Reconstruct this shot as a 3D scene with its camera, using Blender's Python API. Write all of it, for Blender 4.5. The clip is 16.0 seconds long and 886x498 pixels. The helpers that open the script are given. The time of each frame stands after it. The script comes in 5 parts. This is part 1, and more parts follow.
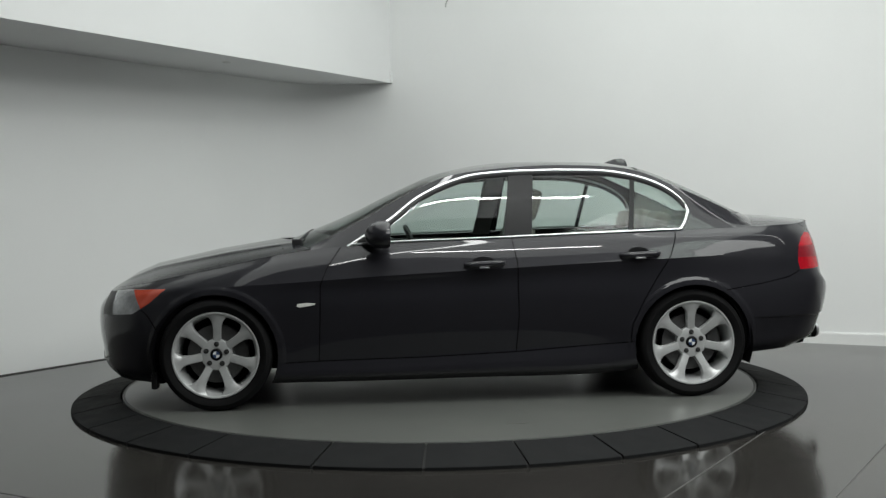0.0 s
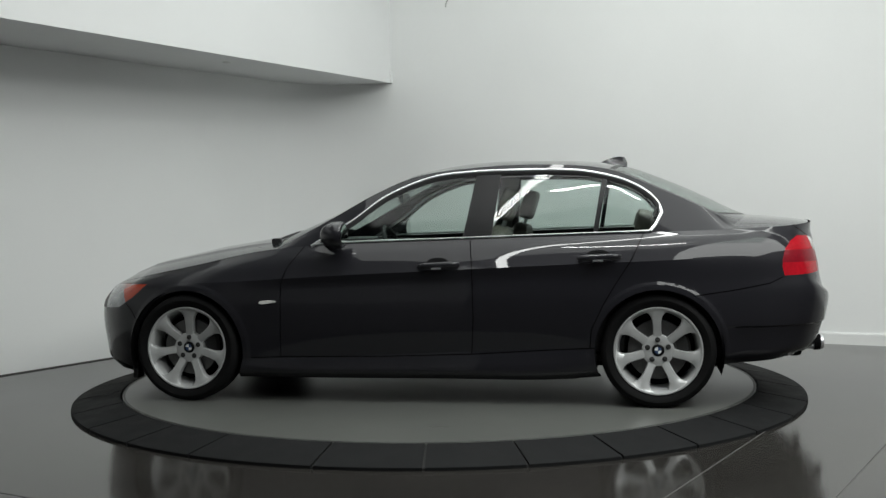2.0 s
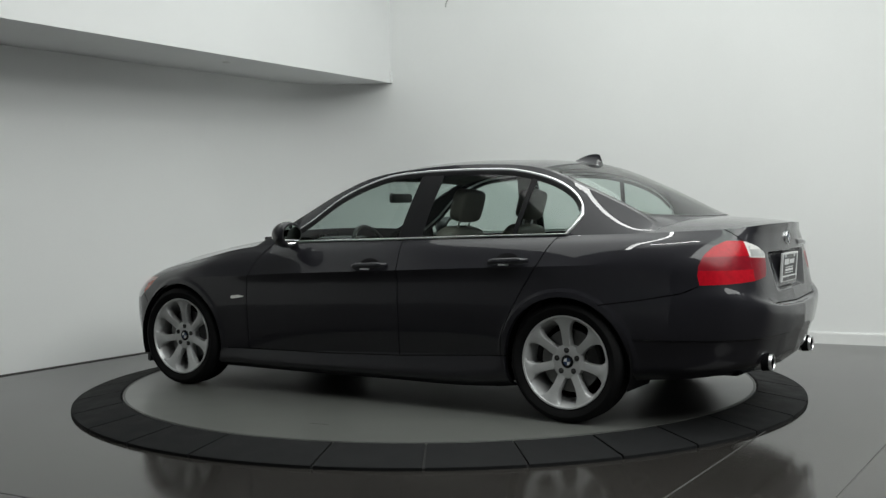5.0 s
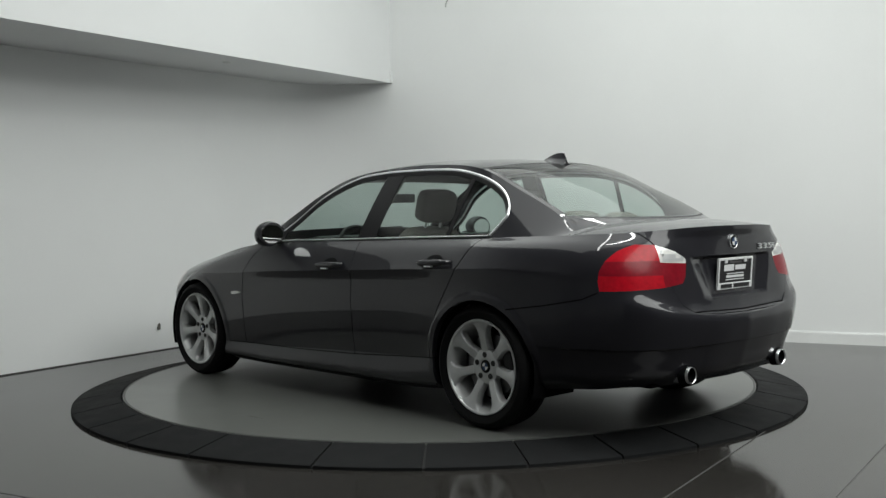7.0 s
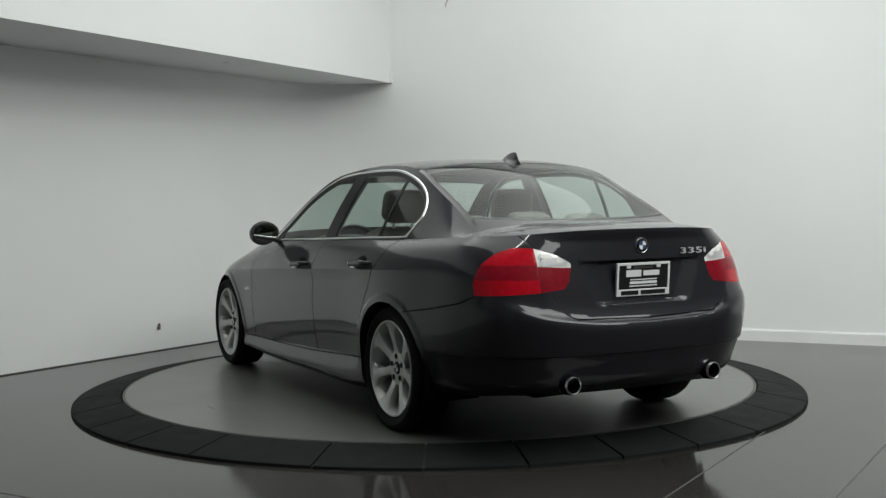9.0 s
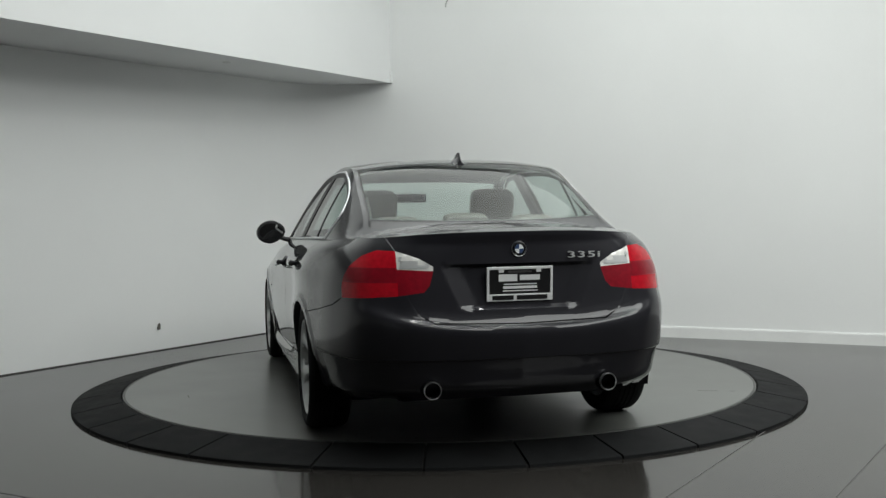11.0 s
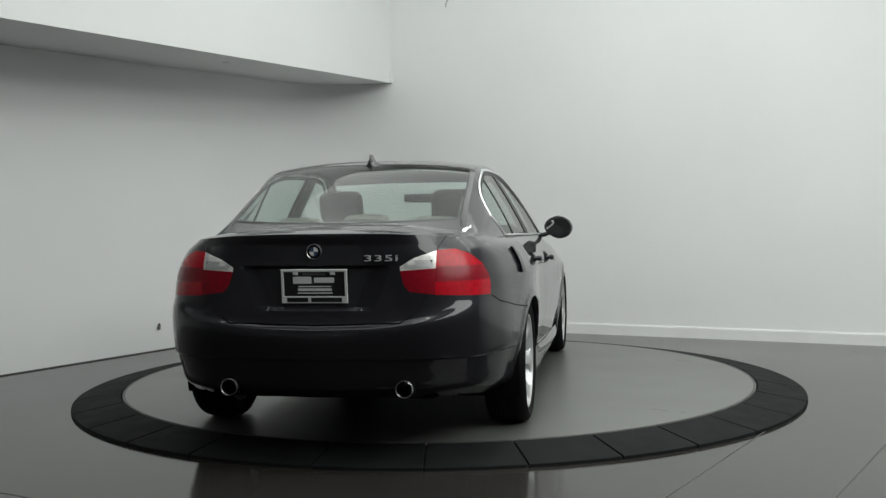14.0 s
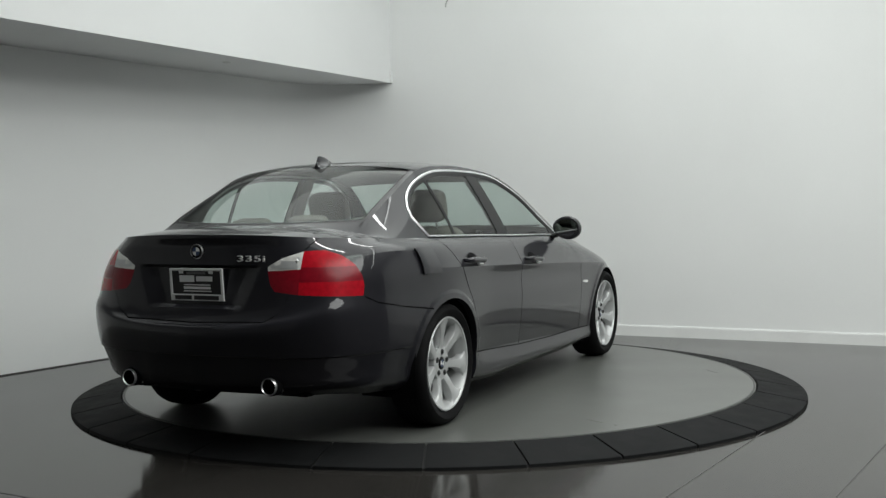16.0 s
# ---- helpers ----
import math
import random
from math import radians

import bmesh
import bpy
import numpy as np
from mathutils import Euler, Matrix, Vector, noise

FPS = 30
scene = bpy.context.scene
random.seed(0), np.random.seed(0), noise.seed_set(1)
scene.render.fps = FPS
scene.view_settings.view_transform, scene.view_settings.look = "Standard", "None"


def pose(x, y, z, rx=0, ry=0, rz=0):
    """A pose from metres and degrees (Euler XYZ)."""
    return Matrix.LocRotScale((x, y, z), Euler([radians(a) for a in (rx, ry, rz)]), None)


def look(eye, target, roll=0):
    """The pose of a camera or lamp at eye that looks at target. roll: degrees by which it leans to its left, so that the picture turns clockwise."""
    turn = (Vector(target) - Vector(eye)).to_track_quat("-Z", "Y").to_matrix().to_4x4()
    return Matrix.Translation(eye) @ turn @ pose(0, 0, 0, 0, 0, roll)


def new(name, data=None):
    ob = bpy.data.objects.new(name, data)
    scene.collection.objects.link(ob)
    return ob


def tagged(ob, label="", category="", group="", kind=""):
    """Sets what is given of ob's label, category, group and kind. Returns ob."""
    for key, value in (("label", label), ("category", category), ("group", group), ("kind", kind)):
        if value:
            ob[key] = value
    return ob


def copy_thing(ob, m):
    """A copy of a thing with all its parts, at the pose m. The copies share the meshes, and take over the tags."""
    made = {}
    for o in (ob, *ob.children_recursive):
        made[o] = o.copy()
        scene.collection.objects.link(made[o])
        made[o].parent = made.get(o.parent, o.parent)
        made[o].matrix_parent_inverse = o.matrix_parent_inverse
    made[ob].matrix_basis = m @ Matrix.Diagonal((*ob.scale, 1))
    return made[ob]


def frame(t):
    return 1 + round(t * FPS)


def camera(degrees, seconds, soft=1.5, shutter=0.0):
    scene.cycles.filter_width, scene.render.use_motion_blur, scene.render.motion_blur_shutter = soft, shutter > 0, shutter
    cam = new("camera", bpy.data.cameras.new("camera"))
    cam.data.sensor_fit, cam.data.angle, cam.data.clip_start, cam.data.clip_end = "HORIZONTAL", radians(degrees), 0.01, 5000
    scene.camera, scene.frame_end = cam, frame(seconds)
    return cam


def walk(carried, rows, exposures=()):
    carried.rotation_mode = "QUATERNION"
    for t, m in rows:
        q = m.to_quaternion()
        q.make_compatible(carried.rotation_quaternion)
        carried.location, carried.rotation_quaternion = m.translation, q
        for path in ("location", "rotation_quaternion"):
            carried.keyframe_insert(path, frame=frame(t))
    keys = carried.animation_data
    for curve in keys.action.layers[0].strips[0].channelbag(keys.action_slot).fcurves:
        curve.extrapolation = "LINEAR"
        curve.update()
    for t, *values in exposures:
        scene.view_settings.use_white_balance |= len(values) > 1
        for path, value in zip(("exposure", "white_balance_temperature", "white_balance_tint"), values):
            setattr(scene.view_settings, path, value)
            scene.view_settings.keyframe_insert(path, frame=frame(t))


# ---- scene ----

import functools
from math import sin, cos, pi

cam = camera(44.58, 16.0, soft=1.4)
EYE = (0.0, 0.0, 1.207)
TILT = 2.314
CAM_POSE = look(EYE, (0.0, 10.0 * cos(radians(TILT)), 1.207 - 10.0 * sin(radians(TILT))), -0.905)
walk(cam, [(0.0, CAM_POSE), (16.0, CAM_POSE)], exposures=[(0.0, 0.0), (16.0, 0.0)])

# ---- light ----
CEIL = 4.5
world = bpy.data.worlds.new("world")
scene.world = world
world.use_nodes = True
world.node_tree.nodes["Background"].inputs[0].default_value = (0.8, 0.9, 1.0, 1)
world.node_tree.nodes["Background"].inputs[1].default_value = 0.02


def strip_lamp(x, y, length, width, watts, turn=0.0, drop=0.11):
    d = bpy.data.lights.new("tube_fill_lamp", "AREA")
    d.shape, d.size, d.size_y, d.energy, d.color = "RECTANGLE", length, width, watts, LAMP_COLOUR
    ob = new("tube_fill_lamp", d)
    ob.matrix_world = pose(x, y, CEIL - drop, 0, 0, turn)
    return ob


LAMP_COLOUR = (0.975, 1.0, 0.975)
# x, y, length, width, watts, turn of the ceiling lights: tubes over the car, an added tube that brightens the wall, and
# two added unseen fill panels, a pale one over the turntable and a broad one nearer the camera
TUBES_AND_FILLS = [(0.9, 4.7, 1.7, 0.07, 28, 0), (4.4, 6.2, 6.0, 0.10, 12, -26.7), (0.5, 5.8, 5.0, 0.10, 34, 57.7),
         (0.8, 6.9, 5.8, 6.0, 104, 0), (3.8, 2.4, 4.2, 5.0, 325, -26.7)]
for tx, ty, tl, twide, tw, turned in TUBES_AND_FILLS:
    strip_lamp(tx, ty, tl, twide, tw, turned, 0.11 if twide > 1 else 0.24)

# ---- materials ----


def material(name, colour, rough=0.5, metal=0.0, coat=0.0, vary=0.0, scale=8.0, bump=0.0, bump_scale=60.0, rough_vary=0.0, coat_rough=0.03, spec=0.5):
    """A surface with colour variation at two scales, roughness variation and fine relief."""
    m = bpy.data.materials.new(name)
    m.use_nodes = True
    nt = m.node_tree
    b = nt.nodes["Principled BSDF"]
    b.inputs["Base Color"].default_value = (*colour, 1)
    b.inputs["Roughness"].default_value = rough
    b.inputs["Metallic"].default_value = metal
    b.inputs["Coat Weight"].default_value = coat
    b.inputs["Coat Roughness"].default_value = coat_rough
    b.inputs["Specular IOR Level"].default_value = spec
    if vary or rough_vary or bump:
        tc = nt.nodes.new("ShaderNodeTexCoord")
        big = nt.nodes.new("ShaderNodeTexNoise")
        big.inputs["Scale"].default_value, big.inputs["Detail"].default_value = scale, 6
        small = nt.nodes.new("ShaderNodeTexNoise")
        small.inputs["Scale"].default_value, small.inputs["Detail"].default_value = bump_scale, 4
        nt.links.new(tc.outputs["Object"], big.inputs["Vector"])
        nt.links.new(tc.outputs["Object"], small.inputs["Vector"])
        if vary:
            add = nt.nodes.new("ShaderNodeMath")
            add.operation = "MULTIPLY_ADD"
            add.inputs[1].default_value = 0.35
            nt.links.new(small.outputs[0], add.inputs[0])
            nt.links.new(big.outputs[0], add.inputs[2])
            ramp = nt.nodes.new("ShaderNodeMapRange")
            ramp.inputs[1].default_value, ramp.inputs[2].default_value = 0.4, 0.95
            ramp.inputs[3].default_value, ramp.inputs[4].default_value = 1 - vary, 1 + vary
            nt.links.new(add.outputs[0], ramp.inputs[0])
            mul = nt.nodes.new("ShaderNodeMix")
            mul.data_type, mul.blend_type = "RGBA", "MULTIPLY"
            mul.inputs[0].default_value = 1.0
            mul.inputs[6].default_value = (*colour, 1)
            nt.links.new(ramp.outputs[0], mul.inputs[7])
            nt.links.new(mul.outputs[2], b.inputs["Base Color"])
        if rough_vary:
            rr = nt.nodes.new("ShaderNodeMapRange")
            rr.inputs[1].default_value, rr.inputs[2].default_value = 0.3, 0.7
            rr.inputs[3].default_value, rr.inputs[4].default_value = rough - rough_vary, rough + rough_vary
            nt.links.new(big.outputs[0], rr.inputs[0])
            nt.links.new(rr.outputs[0], b.inputs["Roughness"])
        if bump:
            bp = nt.nodes.new("ShaderNodeBump")
            bp.inputs["Strength"].default_value, bp.inputs["Distance"].default_value = bump, 0.002
            nt.links.new(small.outputs[0], bp.inputs["Height"])
            nt.links.new(bp.outputs[0], b.inputs["Normal"])
    return m


def glow(name, colour, strength):
    m = bpy.data.materials.new(name)
    m.use_nodes = True
    b = m.node_tree.nodes["Principled BSDF"]
    b.inputs["Base Color"].default_value = (*colour, 1)
    b.inputs["Emission Color"].default_value = (*colour, 1)
    b.inputs["Emission Strength"].default_value = strength
    return m


def clear(name, colour, rough=0.0, ior=1.45, alpha=1.0):
    """Thin glass: tinted see-through with a mirror gloss on its face."""
    m = bpy.data.materials.new(name)
    m.use_nodes = True
    nt = m.node_tree
    nt.nodes.remove(nt.nodes["Principled BSDF"])
    out = nt.nodes["Material Output"]
    tr = nt.nodes.new("ShaderNodeBsdfTransparent")
    tr.inputs[0].default_value = (*colour, 1)
    gl = nt.nodes.new("ShaderNodeBsdfGlossy")
    gl.inputs["Roughness"].default_value = rough
    lw = nt.nodes.new("ShaderNodeLayerWeight")
    lw.inputs[0].default_value = 0.5
    pw = nt.nodes.new("ShaderNodeMath")
    pw.operation = "POWER"
    pw.inputs[1].default_value = 5.0
    nt.links.new(lw.outputs["Facing"], pw.inputs[0])
    fr = nt.nodes.new("ShaderNodeMath")
    fr.operation = "MULTIPLY_ADD"
    fr.inputs[1].default_value, fr.inputs[2].default_value = 0.95, 0.045
    nt.links.new(pw.outputs[0], fr.inputs[0])
    mx = nt.nodes.new("ShaderNodeMixShader")
    nt.links.new(fr.outputs[0], mx.inputs[0])
    nt.links.new(tr.outputs[0], mx.inputs[1])
    nt.links.new(gl.outputs[0], mx.inputs[2])
    nt.links.new(mx.outputs[0], out.inputs[0])
    return m


WALL = material("wall_paint", (0.84, 0.85, 0.845), 0.55, vary=0.035, scale=0.7, bump=0.12, bump_scale=140, rough_vary=0.05)
SOFFIT = material("bulkhead_paint", (0.86, 0.87, 0.87), 0.5, vary=0.02, scale=1.2, bump=0.1, bump_scale=140)
TRIM = material("baseboard_paint", (0.82, 0.83, 0.82), 0.4, vary=0.04, scale=5, bump=0.1)
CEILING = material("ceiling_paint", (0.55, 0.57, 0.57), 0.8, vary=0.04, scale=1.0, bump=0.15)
# dark colour stands in for the unlit space behind the camera
UNLIT_WALL = material("unlit_wall_tone", (0.09, 0.09, 0.094), 0.8, vary=0.15, scale=1.5, bump=0.2)
FLOOR = material("floor_epoxy", (0.027, 0.0253, 0.0232), 0.11, vary=0.2, scale=1.3, bump=0.02, bump_scale=25, rough_vary=0.04, spec=0.34)
JOINT = material("joint_filler", (0.07, 0.07, 0.068), 0.6, vary=0.2, scale=6)
DISC = material("turntable_top", (0.102, 0.106, 0.098), 0.30, vary=0.08, scale=2.1, bump=0.02, bump_scale=45, rough_vary=0.025)
RUBBER = material("ramp_rubber", (0.0095, 0.010, 0.0105), 0.75, vary=0.25, scale=9, bump=0.35, bump_scale=220, rough_vary=0.08, spec=0.12)
RUBBER_DARK = material("joint_rubber", (0.008, 0.008, 0.008), 0.8)
METAL_GREY = material("galvanised", (0.5, 0.51, 0.5), 0.4, metal=0.8, vary=0.1)
EDGE = material("worn_edge", (0.06, 0.06, 0.058), 0.5, vary=0.3, scale=8)
TUBE_FILL_GLOW = glow("tube_fill_diffuser", (0.95, 1.0, 0.97), 0.5)

# ---- helpers for meshes ----


def mesh_of(bm, name, mat, smooth=True, angle=40):
    me = bpy.data.meshes.new(name)
    bmesh.ops.recalc_face_normals(bm, faces=bm.faces[:])
    if smooth:
        for f in bm.faces:
            f.smooth = True
        for e in bm.edges:
            if len(e.link_faces) == 2 and e.calc_face_angle(0) > radians(angle):
                e.smooth = False
    bm.to_mesh(me)
    bm.free()
    for m in (mat if isinstance(mat, (list, tuple)) else [mat]):
        me.materials.append(m)
    return me


def part(name, bm, mat, parent=None, label="", smooth=True, angle=40, place=None):
    """Links a bmesh as one mesh object, under a thing or a part."""
    ob = new(name, mesh_of(bm, name, mat, smooth, angle))
    if parent is not None:
        ob.parent = parent
    if place is not None:
        ob.matrix_local = place
    if label:
        tagged(ob, label)
    return ob


def empty(name, place=None):
    ob = new(name)
    ob.empty_display_size = 0.2
    if place is not None:
        ob.matrix_world = place
    return ob


def box(bm, x0, x1, y0, y1, z0, z1, bevel=0.0, m=None):
    r = bmesh.ops.create_cube(bm, size=1, matrix=Matrix.Translation(((x0 + x1) / 2, (y0 + y1) / 2, (z0 + z1) / 2)) @ Matrix.Diagonal((x1 - x0, y1 - y0, z1 - z0, 1)))
    vs = r["verts"]
    if bevel:
        es = list({e for v in vs for e in v.link_edges})
        g = bmesh.ops.bevel(bm, geom=es, offset=bevel, segments=2, affect="EDGES", profile=0.6)
        vs = list({v for f in g["faces"] for v in f.verts} | {v for v in vs if v.is_valid})
    if m is not None:
        bmesh.ops.transform(bm, matrix=m, verts=vs)
    return vs


def prism(bm, pts, z0, z1):
    """An upright prism over a plan outline."""
    lo = [bm.verts.new((x, y, z0)) for x, y in pts]
    hi = [bm.verts.new((x, y, z1)) for x, y in pts]
    n = len(pts)
    bm.faces.new(lo[::-1])
    bm.faces.new(hi)
    for i in range(n):
        bm.faces.new((lo[i], lo[(i + 1) % n], hi[(i + 1) % n], hi[i]))


def tube(bm, pts, r, seg=8, caps=True):
    """A round bar along a line of points."""
    pts = [Vector(p) for p in pts]
    rings = []
    for i, p in enumerate(pts):
        d = (pts[min(i + 1, len(pts) - 1)] - pts[max(i - 1, 0)]).normalized()
        a = d.orthogonal().normalized() if abs(d.z) > 0.9 else d.cross(Vector((0, 0, 1))).normalized()
        b = d.cross(a)
        rings.append([bm.verts.new(p + (a * cos(2 * pi * k / seg) + b * sin(2 * pi * k / seg)) * r) for k in range(seg)])
    for q, w in zip(rings, rings[1:]):
        for k in range(seg):
            bm.faces.new((q[k], q[(k + 1) % seg], w[(k + 1) % seg], w[k]))
    if caps:
        bm.faces.new(rings[0][::-1])
        bm.faces.new(rings[-1])


def lathe(bm, profile, seg=32, m=None, close=False):
    """Turns (radius, height) points about the z axis."""
    rings, made = [], []
    for r, h in profile:
        if r < 1e-6:
            ring = [bm.verts.new((0, 0, h))]
        else:
            ring = [bm.verts.new((r * cos(2 * pi * k / seg), r * sin(2 * pi * k / seg), h)) for k in range(seg)]
        rings.append(ring)
        made += ring
    pairs = list(zip(rings, rings[1:])) + ([(rings[-1], rings[0])] if close else [])
    for a, b in pairs:
        for k in range(seg):
            k2 = (k + 1) % seg
            if len(a) == 1 and len(b) > 1:
                bm.faces.new((a[0], b[k], b[k2]))
            elif len(b) == 1 and len(a) > 1:
                bm.faces.new((a[k], a[k2], b[0]))
            elif len(a) > 1:
                bm.faces.new((a[k], a[k2], b[k2], b[k]))
    if m is not None:
        bmesh.ops.transform(bm, matrix=m, verts=made)
    return made


# ---- the room ----
CORNER = Vector((-1.192, 11.212))
ALONG_L = Vector((0.5344, 0.8452))
ALONG_R = Vector((0.8932, -0.4497))
L_END = CORNER - ALONG_L * 16.5
R_END = CORNER + ALONG_R * 11.0
BACK = Vector((2.5, -7.5))


def wall_slab(name, a, b, inside, mat, z1=CEIL, thick=0.2):
    a, b = Vector(a), Vector(b)
    n = Vector((-(b - a).y, (b - a).x)).normalized()
    if (Vector(inside) - a).dot(n) > 0:
        n = -n
    bm = bmesh.new()
    prism(bm, [a, b, b + n * thick, a + n * thick], -0.1, z1 + 0.1)
    return tagged(part(name, bm, mat, smooth=False), kind="structure")


MID = (0.0, 6.0)
# the two white walls meet in a rounded cove
COVE = 0.9
c0, c1 = CORNER - ALONG_L * COVE, CORNER + ALONG_R * COVE
curve = []
for k in range(17):
    q = k / 16
    curve.append(c0 * (1 - q) ** 2 + CORNER * 2 * q * (1 - q) + c1 * q ** 2)
bm = bmesh.new()
lo = [bm.verts.new((p.x, p.y, -0.1)) for p in curve]
hi = [bm.verts.new((p.x, p.y, CEIL + 0.1)) for p in curve]
for k in range(16):
    bm.faces.new((lo[k], lo[k + 1], hi[k + 1], hi[k]))
back = [bm.verts.new((CORNER.x - 0.1, CORNER.y + 0.2, z)) for z in (-0.1, CEIL + 0.1)]
bm.faces.new((lo[0], hi[0], back[1], back[0]))
bm.faces.new((hi[-1], lo[-1], back[0], back[1]))
bm.faces.new(hi + [back[1]])
bm.faces.new(lo + [back[0]])
tagged(part("wall_cove", bm, WALL, angle=60), "smooth white rounded corner of the studio walls", "wall", kind="structure")
tagged(wall_slab("wall_west", L_END, CORNER, MID, WALL), "smooth white painted studio wall beside the turntable", "wall")
tagged(wall_slab("wall_north", CORNER, R_END, MID, WALL), "smooth white painted studio wall behind the turntable", "wall")
# unseen walls: dark ones stand for unlit space, a white stretch lightens reflections
tagged(wall_slab("wall_east", R_END, BACK, MID, UNLIT_WALL), "unseen wall behind the camera, coloured dark as if unlit", "wall")
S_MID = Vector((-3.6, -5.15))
tagged(wall_slab("wall_south", BACK, S_MID, MID, UNLIT_WALL), "unseen wall behind the camera, coloured dark as if unlit", "wall")
tagged(wall_slab("wall_southwest", S_MID, L_END, MID, WALL), "smooth white painted wall behind the camera", "wall")

bm = bmesh.new()
prism(bm, [(-16, -12), (16, -12), (16, 15), (-16, 15)], -0.12, 0.0)
tagged(part("floor", bm, FLOOR, smooth=False), "glossy grey sealed concrete studio floor", "floor", kind="structure")
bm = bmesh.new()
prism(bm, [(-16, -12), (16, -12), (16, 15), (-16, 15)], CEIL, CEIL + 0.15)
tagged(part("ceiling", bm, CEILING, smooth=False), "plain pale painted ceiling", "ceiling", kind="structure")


def floor_joint(a, b, width=0.006):
    a, b = Vector(a), Vector(b)
    n = Vector((-(b - a).y, (b - a).x)).normalized() * width / 2
    bm = bmesh.new()
    prism(bm, [a + n, b + n, b - n, a - n], -0.01, 0.0015)
    tagged(part("floor_joint", bm, JOINT, smooth=False), "thin dark joint in the floor", "joint", kind="structure")


JD = Vector((0.59, 0.94)).normalized()
for jx, jy, jl in ((1.58, 4.34, 3.2), (0.90, 4.38, 1.9), (0.90, 4.38, -3.0), (1.58, 4.34, -3.0)):
    floor_joint((jx, jy), (jx + JD.x * jl, jy + JD.y * jl))
floor_joint((-2.4, 4.88), (-1.2, 4.2))

# bulkhead along the west wall
SOFF_END = Vector((-0.470, 10.90))
SOFF_DIR = Vector((cos(radians(60.1)), sin(radians(60.1))))
SOFF_Z = 2.438
bm = bmesh.new()
far = SOFF_END - SOFF_DIR * 15.5
NL = Vector((-ALONG_L.y, ALONG_L.x))
prism(bm, [SOFF_END, far, far + NL * 2.2, CORNER + NL * 0.1 + Vector((0.0, 0.05))], SOFF_Z, CEIL + 0.02)
tagged(part("wall_bulkhead", bm, SOFFIT, smooth=False), "white boxed bulkhead overhanging the studio wall", "bulkhead", kind="structure")
bm = bmesh.new()
bx = SOFF_END - SOFF_DIR * 0.035
box(bm, -0.035, 0.035, -0.02, 0.03, 0.0, 0.115, 0.004, Matrix.Translation((bx.x, bx.y, SOFF_Z - 0.004)) @ Matrix.Rotation(radians(60.1), 4, "Z"))
tagged(part("corner_cap", bm, SOFFIT, smooth=False), "small white corner cap at the end of the bulkhead", "trim")

# baseboards
def baseboard(a, b, out):
    a, b, out = Vector(a), Vector(b), Vector(out)
    bm = bmesh.new()
    prism(bm, [a, b, b + out * 0.014, a + out * 0.014], 0.0, 0.088)
    prism(bm, [a, b, b + out * 0.009, a + out * 0.009], 0.088, 0.097)
    tagged(part("baseboard", bm, TRIM, smooth=False), "low white painted baseboard along the wall", "baseboard", kind="structure")


NR = Vector((ALONG_R.y, -ALONG_R.x))
baseboard(c1, R_END, NR)
# the west wall has no board, only a dark gap over the floor
bm = bmesh.new()
prism(bm, [L_END, c0, c0 - NL * 0.003, L_END - NL * 0.003], 0.0, 0.009)
tagged(part("wall_gap", bm, JOINT, smooth=False), "thin dark gap between the white wall and the floor", "gap", kind="structure")

# turntable
CX, CY, DZ = -0.036, 7.205, 0.063
R_IN, R_OUT = 2.047, 2.341
disc = empty("turntable", pose(CX, CY, 0))
bm = bmesh.new()
lathe(bm, [(0.0, 0.0), (R_IN - 0.012, 0.0), (R_IN - 0.008, DZ - 0.002), (R_IN - 0.011, DZ), (1.0, DZ), (0.0, DZ)], 144)
part("platform", bm, DISC, disc, smooth=True, angle=30)
bm = bmesh.new()
lathe(bm, [(R_IN - 0.0115, DZ - 0.006), (R_IN - 0.010, DZ + 0.0022), (R_IN - 0.022, DZ + 0.0022), (R_IN - 0.024, DZ)], 144)
part("edge_trim", bm, EDGE, disc, "thin worn metal edge of the platform")
tagged(disc, "round grey steel turntable platform set in the floor", "turntable")

ring = empty("turntable_ramp", pose(CX, CY, 0))
tagged(ring, "black rubber ramp ring round the turntable", "ramp")
SEAMS = [-104.5, -91.7, -79.9, -68.3, -57.2, -45.5, -33.5, -22.0]
edges = SEAMS + [-22.0 + 11.85 * k for k in range(1, 23)]
edges = [e for e in edges if e < 360 - 104.5 - 5]
for i, e in enumerate(edges):
    e2 = edges[i + 1] if i + 1 < len(edges) else 360 - 104.5
    bm = bmesh.new()
    n = 8
    gap = 0.17
    cols = []
    for k in range(n + 1):
        ang = radians(e + gap + (e2 - e - 2 * gap) * k / n)
        cols.append([bm.verts.new((r * cos(ang), r * sin(ang), z)) for r, z in
                     ((R_IN, 0.0), (R_IN, DZ - 0.002), (R_IN + 0.006, DZ + 0.002), (R_OUT - 0.012, 0.021), (R_OUT - 0.002, 0.016), (R_OUT, 0.0))])
    for c, d in zip(cols, cols[1:]):
        for k in range(6):
            bm.faces.new((c[k], d[k], d[(k + 1) % 6], c[(k + 1) % 6]))
    bm.faces.new(cols[0])
    bm.faces.new(cols[-1][::-1])
    part("ramp_segment", bm, RUBBER, ring, angle=25)
bm = bmesh.new()
lathe(bm, [(R_IN + 0.002, 0.0), (R_IN + 0.002, DZ - 0.008), (R_OUT - 0.02, 0.010), (R_OUT - 0.012, 0.0)], 144)
part("under_ring", bm, RUBBER_DARK, ring)

